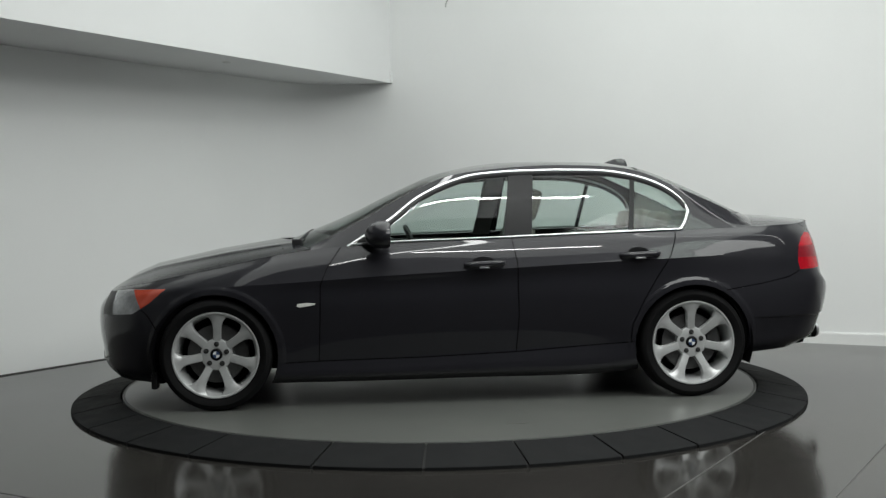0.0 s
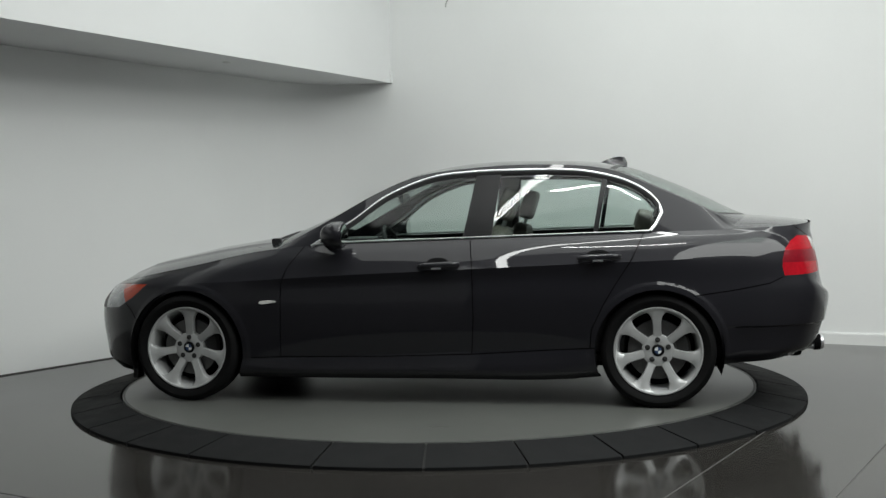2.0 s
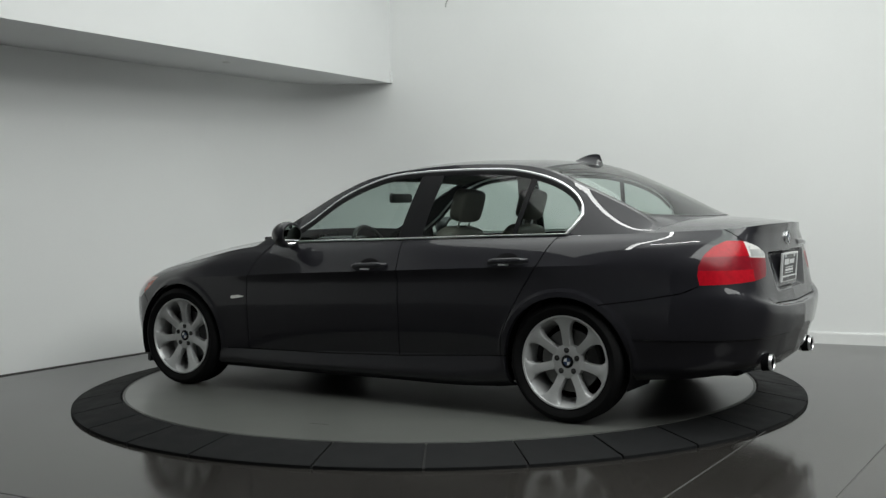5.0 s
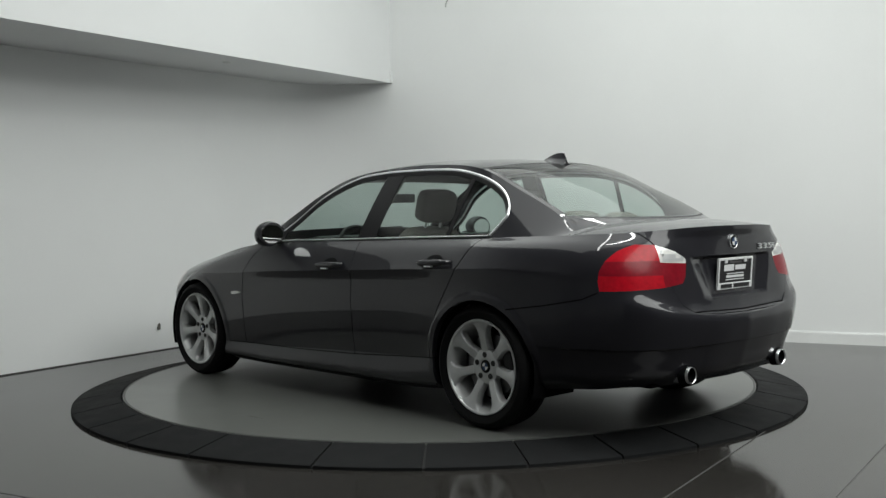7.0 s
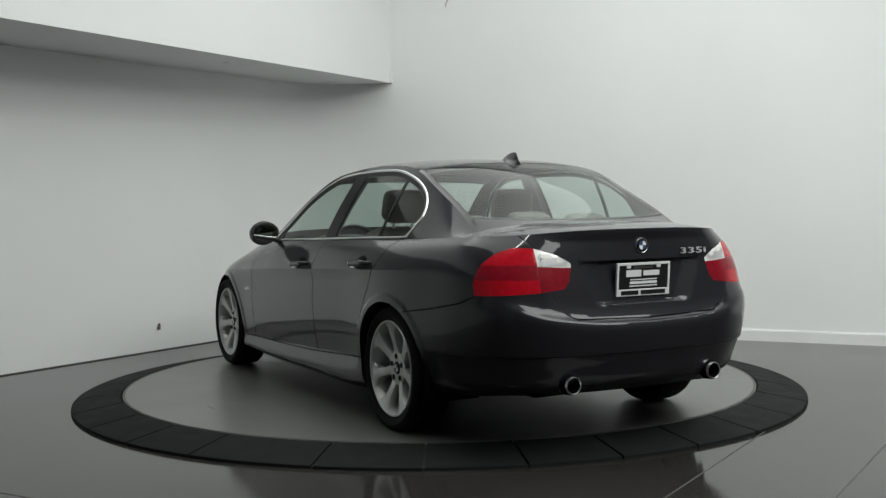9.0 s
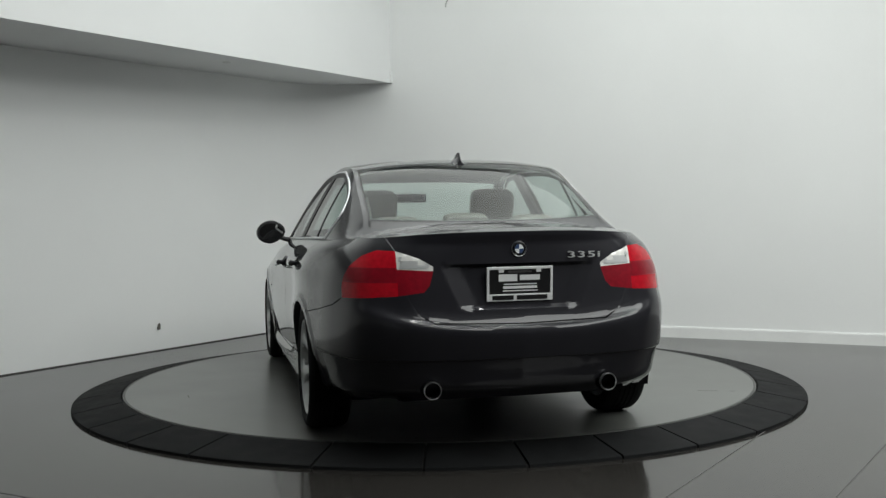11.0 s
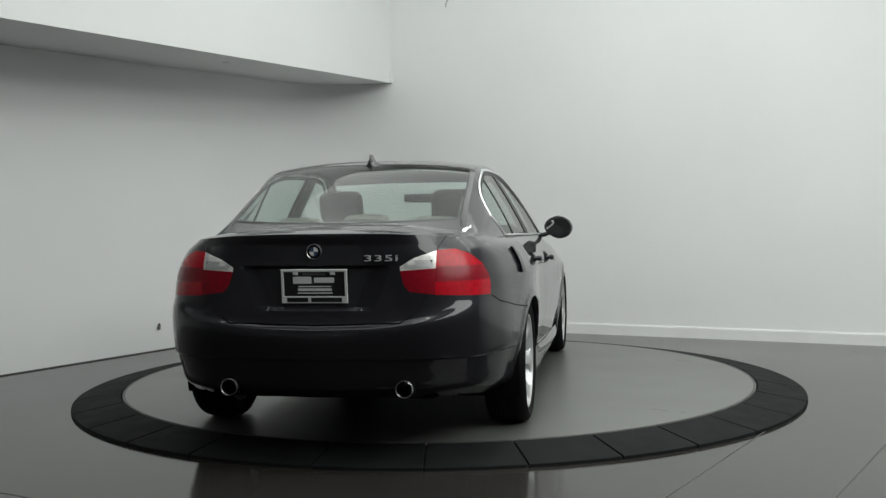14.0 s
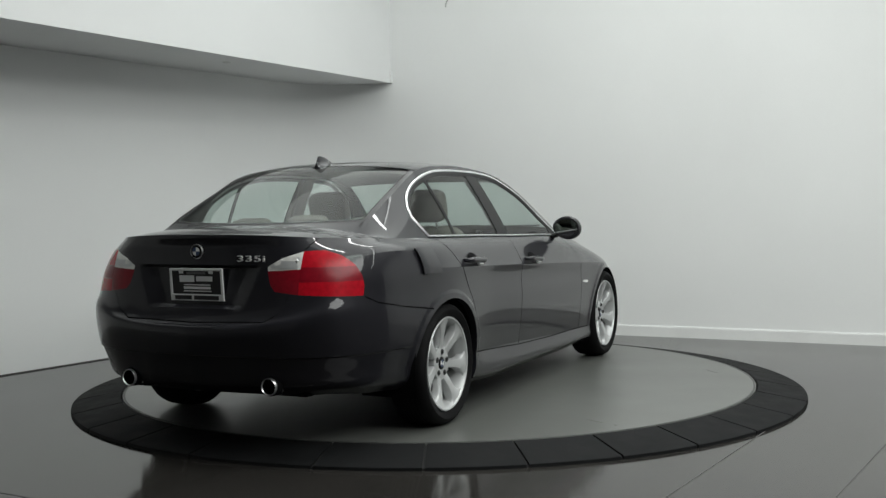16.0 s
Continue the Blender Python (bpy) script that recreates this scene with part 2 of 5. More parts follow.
# ceiling lights: bodies for the tubes and for the added fill panels
for tx, ty, tl, twide, tw, turned in TUBES_AND_FILLS:
    drop = 0.0 if twide > 1 else 0.13
    fx = empty("ceiling_tube_fill", pose(tx, ty, CEIL, 0, 0, turned))
    tagged(fx, "long white tube light under the ceiling, out of view" if twide < 1 else "broad white fill panel added under the ceiling", "ceiling light")
    bm = bmesh.new()
    box(bm, -tl / 2 - 0.04, tl / 2 + 0.04, -twide / 2 - 0.03, twide / 2 + 0.03, -0.06 - drop, 0.0, 0.006)
    part("housing", bm, TRIM, fx, smooth=False)
    bm = bmesh.new()
    box(bm, -tl / 2, tl / 2, -twide / 2, twide / 2, -0.10 - drop, -0.06 - drop, 0.01)
    part("diffuser", bm, TUBE_FILL_GLOW, fx)

# ---- the car: materials ----


def flake_paint(name, colour):
    """Dark metallic paint under clear lacquer, with fine flakes."""
    m = material(name, colour, 0.42, metal=0.08, coat=1.0, coat_rough=0.02, vary=0.05, scale=3.0, spec=0.12)
    nt = m.node_tree
    b = nt.nodes["Principled BSDF"]
    b.inputs["Coat IOR"].default_value = 1.42
    tc = nt.nodes.new("ShaderNodeTexCoord")
    vo = nt.nodes.new("ShaderNodeTexVoronoi")
    vo.inputs["Scale"].default_value = 900
    nt.links.new(tc.outputs["Object"], vo.inputs["Vector"])
    mr = nt.nodes.new("ShaderNodeMapRange")
    mr.inputs[3].default_value, mr.inputs[4].default_value = 0.36, 0.5
    nt.links.new(vo.outputs["Color"], mr.inputs[0])
    nt.links.new(mr.outputs[0], b.inputs["Roughness"])
    return m


PAINT = flake_paint("graphite_paint", (0.0140, 0.0138, 0.0174))
INNER = material("inner_steel", (0.004, 0.004, 0.0045), 0.9, spec=0.1)
BLACK = material("black_plastic", (0.012, 0.012, 0.013), 0.45, vary=0.2, scale=20, bump=0.15, bump_scale=300)
GLOSS_BLACK = material("gloss_black", (0.007, 0.007, 0.008), 0.35, spec=0.2, vary=0.1, scale=10)
CHROME = material("chrome_trim", (0.90, 0.91, 0.92), 0.33, metal=1.0, vary=0.03, scale=12)
ALLOY = material("silver_alloy", (0.52, 0.53, 0.53), 0.36, metal=0.35, coat=0.3, vary=0.06, scale=14, bump=0.03)
STEEL = material("brake_steel", (0.20, 0.20, 0.20), 0.4, metal=1.0, vary=0.15, scale=30)
IRON = material("cast_iron", (0.05, 0.05, 0.05), 0.6, metal=0.6, vary=0.2, scale=25)
TYRE = material("tyre_rubber", (0.005, 0.005, 0.0054), 0.75, spec=0.15, vary=0.2, scale=18, bump=0.25, bump_scale=160)
GLASS = clear("window_glass", (0.76, 0.84, 0.81), ior=1.5)
RED_LENS = material("red_lens", (0.40, 0.005, 0.014), 0.24, spec=0.25, coat=0.08, vary=0.2, scale=45)
DARK_RED = material("dark_red_lens", (0.20, 0.004, 0.012), 0.28, spec=0.25, coat=0.05, vary=0.2, scale=45)
WHITE_LENS = material("clear_lens", (0.80, 0.80, 0.77), 0.2, metal=0.1, coat=0.8, vary=0.1, scale=30)
LAMP_LENS = material("headlamp_lens", (0.30, 0.31, 0.32), 0.1, metal=0.5, coat=1.0, vary=0.35, scale=16)
AMBER = material("amber_lens", (0.40, 0.045, 0.016), 0.12, coat=1.0, vary=0.1, scale=20)
SEAT = material("grey_leather", (0.150, 0.135, 0.118), 0.5, vary=0.12, scale=12, bump=0.2, bump_scale=180)
DASH = material("dash_plastic", (0.025, 0.025, 0.026), 0.6, vary=0.15, scale=15, bump=0.2, bump_scale=250)
LINER = material("headliner_cloth", (0.12, 0.12, 0.115), 0.9, vary=0.06, scale=20)
CARPET = material("carpet", (0.02, 0.02, 0.021), 0.95, vary=0.2, scale=30)
WHITE = material("white_enamel", (0.75, 0.76, 0.76), 0.3)
BLUE = material("blue_enamel", (0.03, 0.06, 0.14), 0.3)
PLATE_BLACK = material("plate_black", (0.01, 0.01, 0.011), 0.35)
MIRROR = material("mirror_glass", (0.6, 0.61, 0.61), 0.02, metal=1.0)

# ---- the car: form lines ----


def spline(pts, per):
    """A smooth line through control points, with a number of steps to each span."""
    P = [np.array(p, float) for p in pts]
    n = len(P)
    k = [0.0]
    for a, b in zip(P, P[1:]):
        k.append(k[-1] + max(np.linalg.norm(b - a), 1e-6) ** 0.5)
    tang = []
    for i in range(n):
        if i == 0:
            tang.append((P[1] - P[0]) / (k[1] - k[0]))
        elif i == n - 1:
            tang.append((P[-1] - P[-2]) / (k[-1] - k[-2]))
        else:
            a, b = (P[i] - P[i - 1]) / (k[i] - k[i - 1]), (P[i + 1] - P[i]) / (k[i + 1] - k[i])
            wa, wb = k[i + 1] - k[i], k[i] - k[i - 1]
            tang.append((a * wa + b * wb) / (wa + wb))
    out = []
    for i in range(n - 1):
        h = k[i + 1] - k[i]
        for j in range(per):
            s = j / per
            out.append((2 * s**3 - 3 * s**2 + 1) * P[i] + (s**3 - 2 * s**2 + s) * h * tang[i] + (-2 * s**3 + 3 * s**2) * P[i + 1] + (s**3 - s**2) * h * tang[i + 1])
    out.append(P[-1])
    return np.array(out)


def along(pts, x):
    """Reads a smooth line z or y against x (any order of x)."""
    return float(np.interp(x, *zip(*sorted(pts))))


SIDE_X = [1.72, 1.38, 0.95, 0.5, -0.2, -0.8, -1.38, -1.75]
ZX = [2.15, 1.72, 1.38, 0.95, 0.5, -0.8, -1.75, -2.1, -2.37]
# nose, tail, half widths along the side, heights from nose to tail
LEVELS = [
    (2.06, -2.27, [0.76, 0.80, 0.81, 0.82, 0.82, 0.82, 0.82, 0.77], [0.158, 0.150, 0.140, 0.140, 0.140, 0.145, 0.235, 0.258, 0.265]),
    (2.12, -2.335, [0.80, 0.865, 0.869, 0.874, 0.874, 0.877, 0.88, 0.83], [0.235, 0.21, 0.185, 0.182, 0.184, 0.19, 0.28, 0.31, 0.32]),
    (2.135, -2.362, [0.815, 0.885, 0.868, 0.864, 0.864, 0.870, 0.905, 0.85], [0.34, 0.30, 0.27, 0.262, 0.272, 0.325, 0.36, 0.39, 0.40]),
    (2.15, -2.385, [0.822, 0.893, 0.888, 0.888, 0.888, 0.891, 0.915, 0.87], [0.45, 0.45, 0.44, 0.43, 0.43, 0.46, 0.46, 0.48, 0.48]),
    (2.145, -2.388, [0.818, 0.895, 0.899, 0.899, 0.899, 0.901, 0.918, 0.872], [0.56, 0.58, 0.575, 0.575, 0.58, 0.60, 0.60, 0.655, 0.590], 0.018),
    (2.125, -2.352, [0.803, 0.888, 0.896, 0.893, 0.893, 0.896, 0.908, 0.862], [0.60, 0.635, 0.655, 0.672, 0.690, 0.735, 0.705, 0.725, 0.603], 0.030),
    (2.10, -2.308, [0.787, 0.876, 0.898, 0.906, 0.907, 0.907, 0.905, 0.848], [0.63, 0.675, 0.70, 0.72, 0.745, 0.800, 0.835, 0.83, 0.80], 0.048),
    (2.085, -2.296, [0.745, 0.825, 0.842, 0.842, 0.840, 0.842, 0.842, 0.800], [0.655, 0.71, 0.755, 0.82, 0.865, 0.91, 0.935, 0.93, 0.94], 0.032),
    (2.065, -2.292, [0.69, 0.745, 0.768, 0.788, 0.792, 0.788, 0.765, 0.728], [0.672, 0.735, 0.80, 0.885, 0.925, 0.962, 0.985, 1.000, 1.022], 0.012),
]
PER_U, PER_V = 14, 6


def level_line(nose, tail, wide, high, full=0.0):
    """full: how far the rear corners stand out towards the lamps."""
    zz = lambda x: float(np.interp(-x, [-a for a in ZX], high))
    k = wide[0] / 0.82
    kr = wide[-1] / 0.86
    pts = [(nose + 0.01, 0), (nose - 0.022, 0.36 * k), (nose - 0.115, 0.615 * k), (nose - 0.275, 0.765 * k)]
    pts += list(zip(SIDE_X, wide))
    pts += [(-2.0, wide[-1] - 0.055), (tail + 0.185 - full, 0.708 * kr), (tail + 0.075 - full * 0.8, 0.55 * kr), (tail + 0.022 - full * 0.3, 0.30 * kr), (tail, 0)]
    zs = []
    for i, (x, y) in enumerate(pts):
        if i < 4:
            zs.append(high[0] + (high[1] - high[0]) * [0, 0.08, 0.32, 0.75][i])
        elif i >= len(pts) - 4:
            zs.append(high[-2] + (high[-1] - high[-2]) * [0.0, 0.5, 0.9, 1.0][i - len(pts) + 4])
        else:
            zs.append(zz(x))
    return spline([(x, y, z) for (x, y), z in zip(pts, zs)], PER_U)


LINES = [level_line(*v) for v in LEVELS]
COLS = len(LINES[0])


def body_column(i):
    """The section of the body side at a station; the sill and shoulder creases fade towards nose and tail."""
    pts = [LINES[k][i] for k in range(9)]
    a, b, c = spline(pts[0:3], PER_V), spline(pts[2:7], PER_V), spline(pts[6:9], PER_V)
    crisp = np.vstack([a[:-1], b[:-1], c])
    soft_line = spline(pts, PER_V)
    x = pts[6][0]
    q = max((x - 0.95) / 0.6, (-1.25 - x) / 0.6, 0.0)
    q = min(q, 1.0)
    q = q * q * (3 - 2 * q)
    return crisp * (1 - q) + soft_line * q


ARCH_R, AXLES = 0.350, ((1.38, 0.312), (-1.38, 0.312))
BODY_GRID = np.array([body_column(i) for i in range(COLS)])


def rear_recess(p):
    """The boot lid's hollow for the plate, and its sharp upper lip."""
    x, y, z = p
    if x < -2.15 and 0.62 < z < 1.06:
        half = 0.285 + (z - 0.685) * 0.42
        def ease(v, w):
            return min(max(v / w, 0.0), 1.0)
        d = ease(half - abs(y), 0.09) * ease(0.878 - z, 0.014) * ease(z - 0.672, 0.016)
        x += 0.024 * d
        lip = max(0.0, 1 - abs(z - 1.015) / 0.045) * ease(0.62 - abs(y), 0.2)
        x -= 0.014 * lip
    return (x, y, z)


def grid_bm(G, skip=None, post=None):
    bm = bmesh.new()
    n, m = len(G), len(G[0])
    V = [[bm.verts.new(post(G[i][j]) if post else G[i][j]) for j in range(m)] for i in range(n)]
    for i in range(n - 1):
        for j in range(m - 1):
            q = (V[i][j], V[i + 1][j], V[i + 1][j + 1], V[i][j + 1])
            if skip and skip(i, j):
                continue
            if len({tuple(round(c, 5) for c in v.co) for v in q}) == 4:
                bm.faces.new(q)
            else:
                seen = []
                for v in q:
                    if all((v.co - w.co).length > 1e-5 for w in seen):
                        seen.append(v)
                if len(seen) == 3:
                    bm.faces.new(seen)
    bmesh.ops.remove_doubles(bm, verts=bm.verts[:], dist=1e-5)
    return bm


def open_arches(bm, radius, seg=36):
    """Cuts the round wheel openings out of the body side."""
    for ax, az in AXLES:
        ring_pts = [(ax + radius * cos(2 * pi * k / seg), az + radius * sin(2 * pi * k / seg)) for k in range(seg + 1)]
        for p, q in zip(ring_pts, ring_pts[1:]):
            if max(p[1], q[1]) > 0.12:
                cut_line(bm, p, q, 0, 0.012, lambda c: c.y > 0.3, half=0)
        kill = [f for f in bm.faces if f.calc_center_median().y > 0.3 and in_poly(f.calc_center_median().x, f.calc_center_median().z, ring_pts)]
        bmesh.ops.delete(bm, geom=kill, context="FACES")
    for v in list(bm.verts):
        if not v.link_faces:
            bm.verts.remove(v)


def flare_arches(bm, inner=0.378, outer=0.396, seg=36):
    """Raises a narrow lip round each wheel opening."""
    for ax, az in AXLES:
        for radius in (inner, outer):
            ring_pts = [(ax + radius * cos(2 * pi * k / seg), az + radius * sin(2 * pi * k / seg)) for k in range(seg + 1)]
            for p, q in zip(ring_pts, ring_pts[1:]):
                if max(p[1], q[1]) > 0.20:
                    cut_line(bm, p, q, 0, 0.012, lambda c: c.y > 0.5, half=0)
        for v in bm.verts:
            r = math.hypot(v.co.x - ax, v.co.z - az)
            if v.co.y > 0.5 and r < outer:
                v.co.y += 0.006 * min(1.0, max(0.0, (outer - r) / (outer - inner))) * min(1.0, max(0.0, (v.co.z - 0.22) / 0.15))


def slice_faces(bm, keep, co, no):
    fs = [f for f in bm.faces if keep(f.calc_center_median())]
    geom = list({v for f in fs for v in f.verts}) + list({e for f in fs for e in f.edges}) + fs
    bmesh.ops.bisect_plane(bm, geom=geom, plane_co=co, plane_no=no, dist=1e-5)


HALF_GAP = 0.0028


def cut_line(bm, a, b, axis=0, window=0.03, test=None, half=HALF_GAP):
    """Cuts a shut line along a straight stretch in the side view (axis 0) or the rear view (axis 1)."""
    (u0, z0), (u1, z1) = a, b
    n = Vector((z1 - z0, -(u1 - u0))).normalized()
    lo_u, hi_u, lo_z, hi_z = min(u0, u1) - window, max(u0, u1) + window, min(z0, z1) - window, max(z0, z1) + window

    def near(c):
        u = c[axis]
        return lo_u < u < hi_u and lo_z < c.z < hi_z and (test is None or test(c))
    for s in ((-half, half) if half else (0.0,)):
        if axis == 0:
            slice_faces(bm, near, (u0 + n.x * s, 0, z0 + n.y * s), (n.x, 0, n.y))
        else:
            slice_faces(bm, near, (0, u0 + n.x * s, z0 + n.y * s), (0, n.x, n.y))


def in_poly(u, v, poly):
    inside = False
    j = len(poly) - 1
    for i in range(len(poly)):
        (x1, y1), (x2, y2) = poly[i], poly[j]
        if (y1 > v) != (y2 > v) and u < (x2 - x1) * (v - y1) / (y2 - y1) + x1:
            inside = not inside
        j = i
    return inside


def near_line(u, v, pts, d):
    for (x1, y1), (x2, y2) in zip(pts, pts[1:]):
        L = (x2 - x1) ** 2 + (y2 - y1) ** 2
        t = max(0, min(1, ((u - x1) * (x2 - x1) + (v - y1) * (y2 - y1)) / L))
        if math.hypot(u - x1 - t * (x2 - x1), v - y1 - t * (y2 - y1)) < d:
            return True
    return False


# shut lines in the side view (x, z)
DOOR_FRONT = [(0.800, 0.268), (0.790, 0.50), (0.785, 0.70), (0.745, 0.80), (0.655, 0.93)]
DOOR_MID = [(-0.335, 0.292), (-0.350, 0.50), (-0.345, 0.80), (-0.322, 0.97)]
DOOR_REAR = [(-1.005, 0.332), (-1.015, 0.44), (-1.085, 0.585), (-1.145, 0.685), (-1.24, 0.83), (-1.315, 0.99)]
SILL_LINE = [(0.985, 0.262), (0.80, 0.268), (0.2, 0.275), (-0.335, 0.292), (-1.03, 0.334)]
BUMP_REAR = [(-1.58, 0.625), (-1.80, 0.655), (-1.99, 0.690), (-2.06, 0.722)]
BUMP_FRONT = [(1.70, 0.44), (1.765, 0.545), (1.80, 0.575)]
HEAD = [(2.06, 0.66), (1.90, 0.685), (1.662, 0.693), (1.755, 0.615), (1.855, 0.553), (2.06, 0.538)]
TAIL_FRONT = [(-2.165, 0.950), (-2.112, 0.918), (-2.076, 0.872), (-2.060, 0.822), (-2.058, 0.775), (-2.070, 0.727)]
# boundaries in the rear view (y, z)
TAIL_TOP = [(0.78, 0.952), (0.56, 0.942), (0.46, 0.908), (0.396, 0.870)]
TAIL_IN = [(0.396, 0.870), (0.399, 0.842), (0.416, 0.786), (0.442, 0.757)]
TAIL_LOW = [(0.442, 0.757), (0.56, 0.742), (0.80, 0.728)]
LID_LOW = [(0.0, 0.607), (0.40, 0.618), (0.47, 0.655), (0.520, 0.745)]
LID_SIDE = [(0.557, 0.942), (0.590, 1.01), (0.60, 1.05)]

side = lambda c: c.y > 0.55 and c.x > -2.12
rear = lambda c: c.x < -2.0
body_bm = grid_bm(BODY_GRID)
for zz in (0.672, 0.688, 0.864, 0.878, 0.975, 1.000):
    cut_line(body_bm, (-0.1, zz), (0.56, zz), 1, 0.025, rear, half=0)
for off in (0.0, 0.03, 0.06, 0.09):
    cut_line(body_bm, (0.285 - 0.0055 - off, 0.672), (0.285 + 0.0811 - off, 0.878), 1, 0.02, rear, half=0)
for v in body_bm.verts:
    v.co = Vector(rear_recess(tuple(v.co)))
open_arches(body_bm, ARCH_R)
flare_arches(body_bm)
for line in (DOOR_FRONT, DOOR_MID, DOOR_REAR, SILL_LINE, BUMP_REAR):
    for a, b in zip(line, line[1:]):
        cut_line(body_bm, a, b, 0, 0.03, side)
for a, b in zip(BUMP_FRONT, BUMP_FRONT[1:]):
    cut_line(body_bm, a, b, 0, 0.03, lambda c: c.y > 0.5)
for a, b in zip(HEAD, HEAD[1:] + HEAD[:1]):
    cut_line(body_bm, a, b, 0, 0.02, lambda c: c.x > 1.6 and c.y > 0.2, half=0)
cut_line(body_bm, (1.775, 0.53), (1.875, 0.71), 0, 0.03, lambda c: c.x > 1.6, half=0)
cut_line(body_bm, (1.985, 0.53), (1.985, 0.69), 0, 0.02, lambda c: c.x > 1.6, half=0)
for a, b in zip(TAIL_FRONT, TAIL_FRONT[1:]):
    cut_line(body_bm, a, b, 0, 0.03, lambda c: c.x < -1.95 and c.y > 0.5, half=0)
for line in (TAIL_TOP, TAIL_IN, TAIL_LOW):
    for a, b in zip(line, line[1:]):
        cut_line(body_bm, a, b, 1, 0.02, rear, half=0)
for line in (LID_LOW, LID_SIDE):
    for a, b in zip(line, line[1:]):
        cut_line(body_bm, a, b, 1, 0.02, rear, half=HALF_GAP)
cut_line(body_bm, (0.556, 0.75), (0.556, 0.95), 1, 0.01, rear, half=0)
cut_line(body_bm, (0.39, 0.850), (0.56, 0.860), 1, 0.01, rear, half=0)

for zz in (0.800, 0.868):
    cut_line(body_bm, (0.56, zz), (0.86, zz), 1, 0.03, lambda c: c.x < -1.95 and c.y > 0.55, half=0)
# a soft step round the foot of the rear bumper
for zz in (0.448, 0.456):
    slice_faces(body_bm, lambda c: c.x < -1.70 and 0.40 < c.z < 0.50, (0, 0, zz), (0, 0, 1))
for v in body_bm.verts:
    if v.co.x < -1.74 and v.co.z < 0.4525:
        q = min(1.0, (-1.74 - v.co.x) / 0.08)
        v.co.x += 0.006 * q
        v.co.y -= 0.006 * q if v.co.y > 0.3 else 0.0

TAIL_POLY = TAIL_TOP + TAIL_IN[1:] + TAIL_LOW[1:] + [(0.95, 0.728), (0.95, 0.952)]
LID_POLY = [(-0.1, 0.607)] + LID_LOW + [(0.55, 0.80)] + LID_SIDE + [(0.60, 1.2), (-0.1, 1.2)]
DOOR_F_POLY = DOOR_FRONT + [(0.655, 1.1), (-0.31, 1.1)] + DOOR_MID[::-1]
DOOR_R_POLY = DOOR_MID + [(-0.322, 1.1), (-1.34, 1.1)] + DOOR_REAR[::-1]


def tail_front(z):
    return float(np.interp(z, [0.70, 0.727, 0.775, 0.822, 0.872, 0.918, 0.950, 0.96], [-2.075, -2.070, -2.058, -2.060, -2.076, -2.112, -2.165, -2.18]))


def bump_cut(x):
    return float(np.interp(-x, [1.4, 1.58, 1.80, 1.99, 2.06, 2.13], [0.60, 0.625, 0.655, 0.690, 0.722, 0.728]))


def panel_of(c):
    x, y, z = c
    if x < -1.9 and y > 0.38 and in_poly(y, z, TAIL_POLY) and (x < tail_front(z)):
        if y < 0.556 and z > 0.850 + (y - 0.39) * 0.0588:
            return "tail_white"
        if y > 0.556 and 0.800 < z < 0.868:
            return "tail_band"
        return "tail_red_in" if y < 0.556 else "tail_red"
    if x > 1.62 and in_poly(x, z, HEAD):
        return "head_amber" if x < 1.775 + (z - 0.53) * 0.5556 else ("head_dark" if x > 1.985 else "head_clear")
    if near_line(x, z, DOOR_FRONT, HALF_GAP) or near_line(x, z, DOOR_MID, HALF_GAP) or near_line(x, z, DOOR_REAR, HALF_GAP) or near_line(x, z, SILL_LINE, HALF_GAP):
        if y > 0.55:
            return "gap"
    if x < -1.5 and x > -2.1 and y > 0.55 and near_line(x, z, BUMP_REAR, HALF_GAP):
        return "gap"
    if x > 1.6 and y > 0.5 and near_line(x, z, BUMP_FRONT, HALF_GAP):
        return "gap"
    if x < -2.0 and (near_line(y, z, LID_LOW, HALF_GAP) or near_line(y, z, LID_SIDE, HALF_GAP)):
        return "gap"
    if x < -2.0 and in_poly(y, z, LID_POLY) and y < 0.605:
        return "boot_lid"
    if x < -1.58 and z < bump_cut(x) if x > -2.13 else (x <= -2.13 and z < 0.76):
        return "bumper_rear"
    if x > 1.70 or (x > 1.4 and z < 0.44 and x > 1.6):
        if x > 1.82 or z < float(np.interp(x, [1.70, 1.765, 1.80], [0.44, 0.545, 0.575])):
            return "bumper_front"
    if -1.06 < x < 1.03 and z < float(np.interp(-x, [-0.985, -0.8, -0.2, 0.335, 1.03], [0.262, 0.268, 0.275, 0.292, 0.334])) and y > 0.55:
        return "sill"
    if in_poly(x, z, DOOR_F_POLY):
        return "door_front"
    if in_poly(x, z, DOOR_R_POLY):
        return "door_rear"
    return "fender" if x > 0 else "quarter"


groups = {}
for f in body_bm.faces:
    groups.setdefault(panel_of(f.calc_center_median()), []).append([tuple(v.co) for v in f.verts])
body_bm.free()


def add_faces(bm, faces, flip=False):
    """Adds faces given by their corners; flip: to the other side of the car."""
    cache = {}
    for corners in faces:
        vs = []
        for x, y, z in corners:
            y = -y if flip else y
            key = (round(x, 5), round(y, 5), round(z, 5))
            if key not in cache:
                cache[key] = bm.verts.new((x, y, z))
            if cache[key] not in vs:
                vs.append(cache[key])
        if len(vs) > 2:
            try:
                bm.faces.new(vs)
            except ValueError:
                pass
    return bm


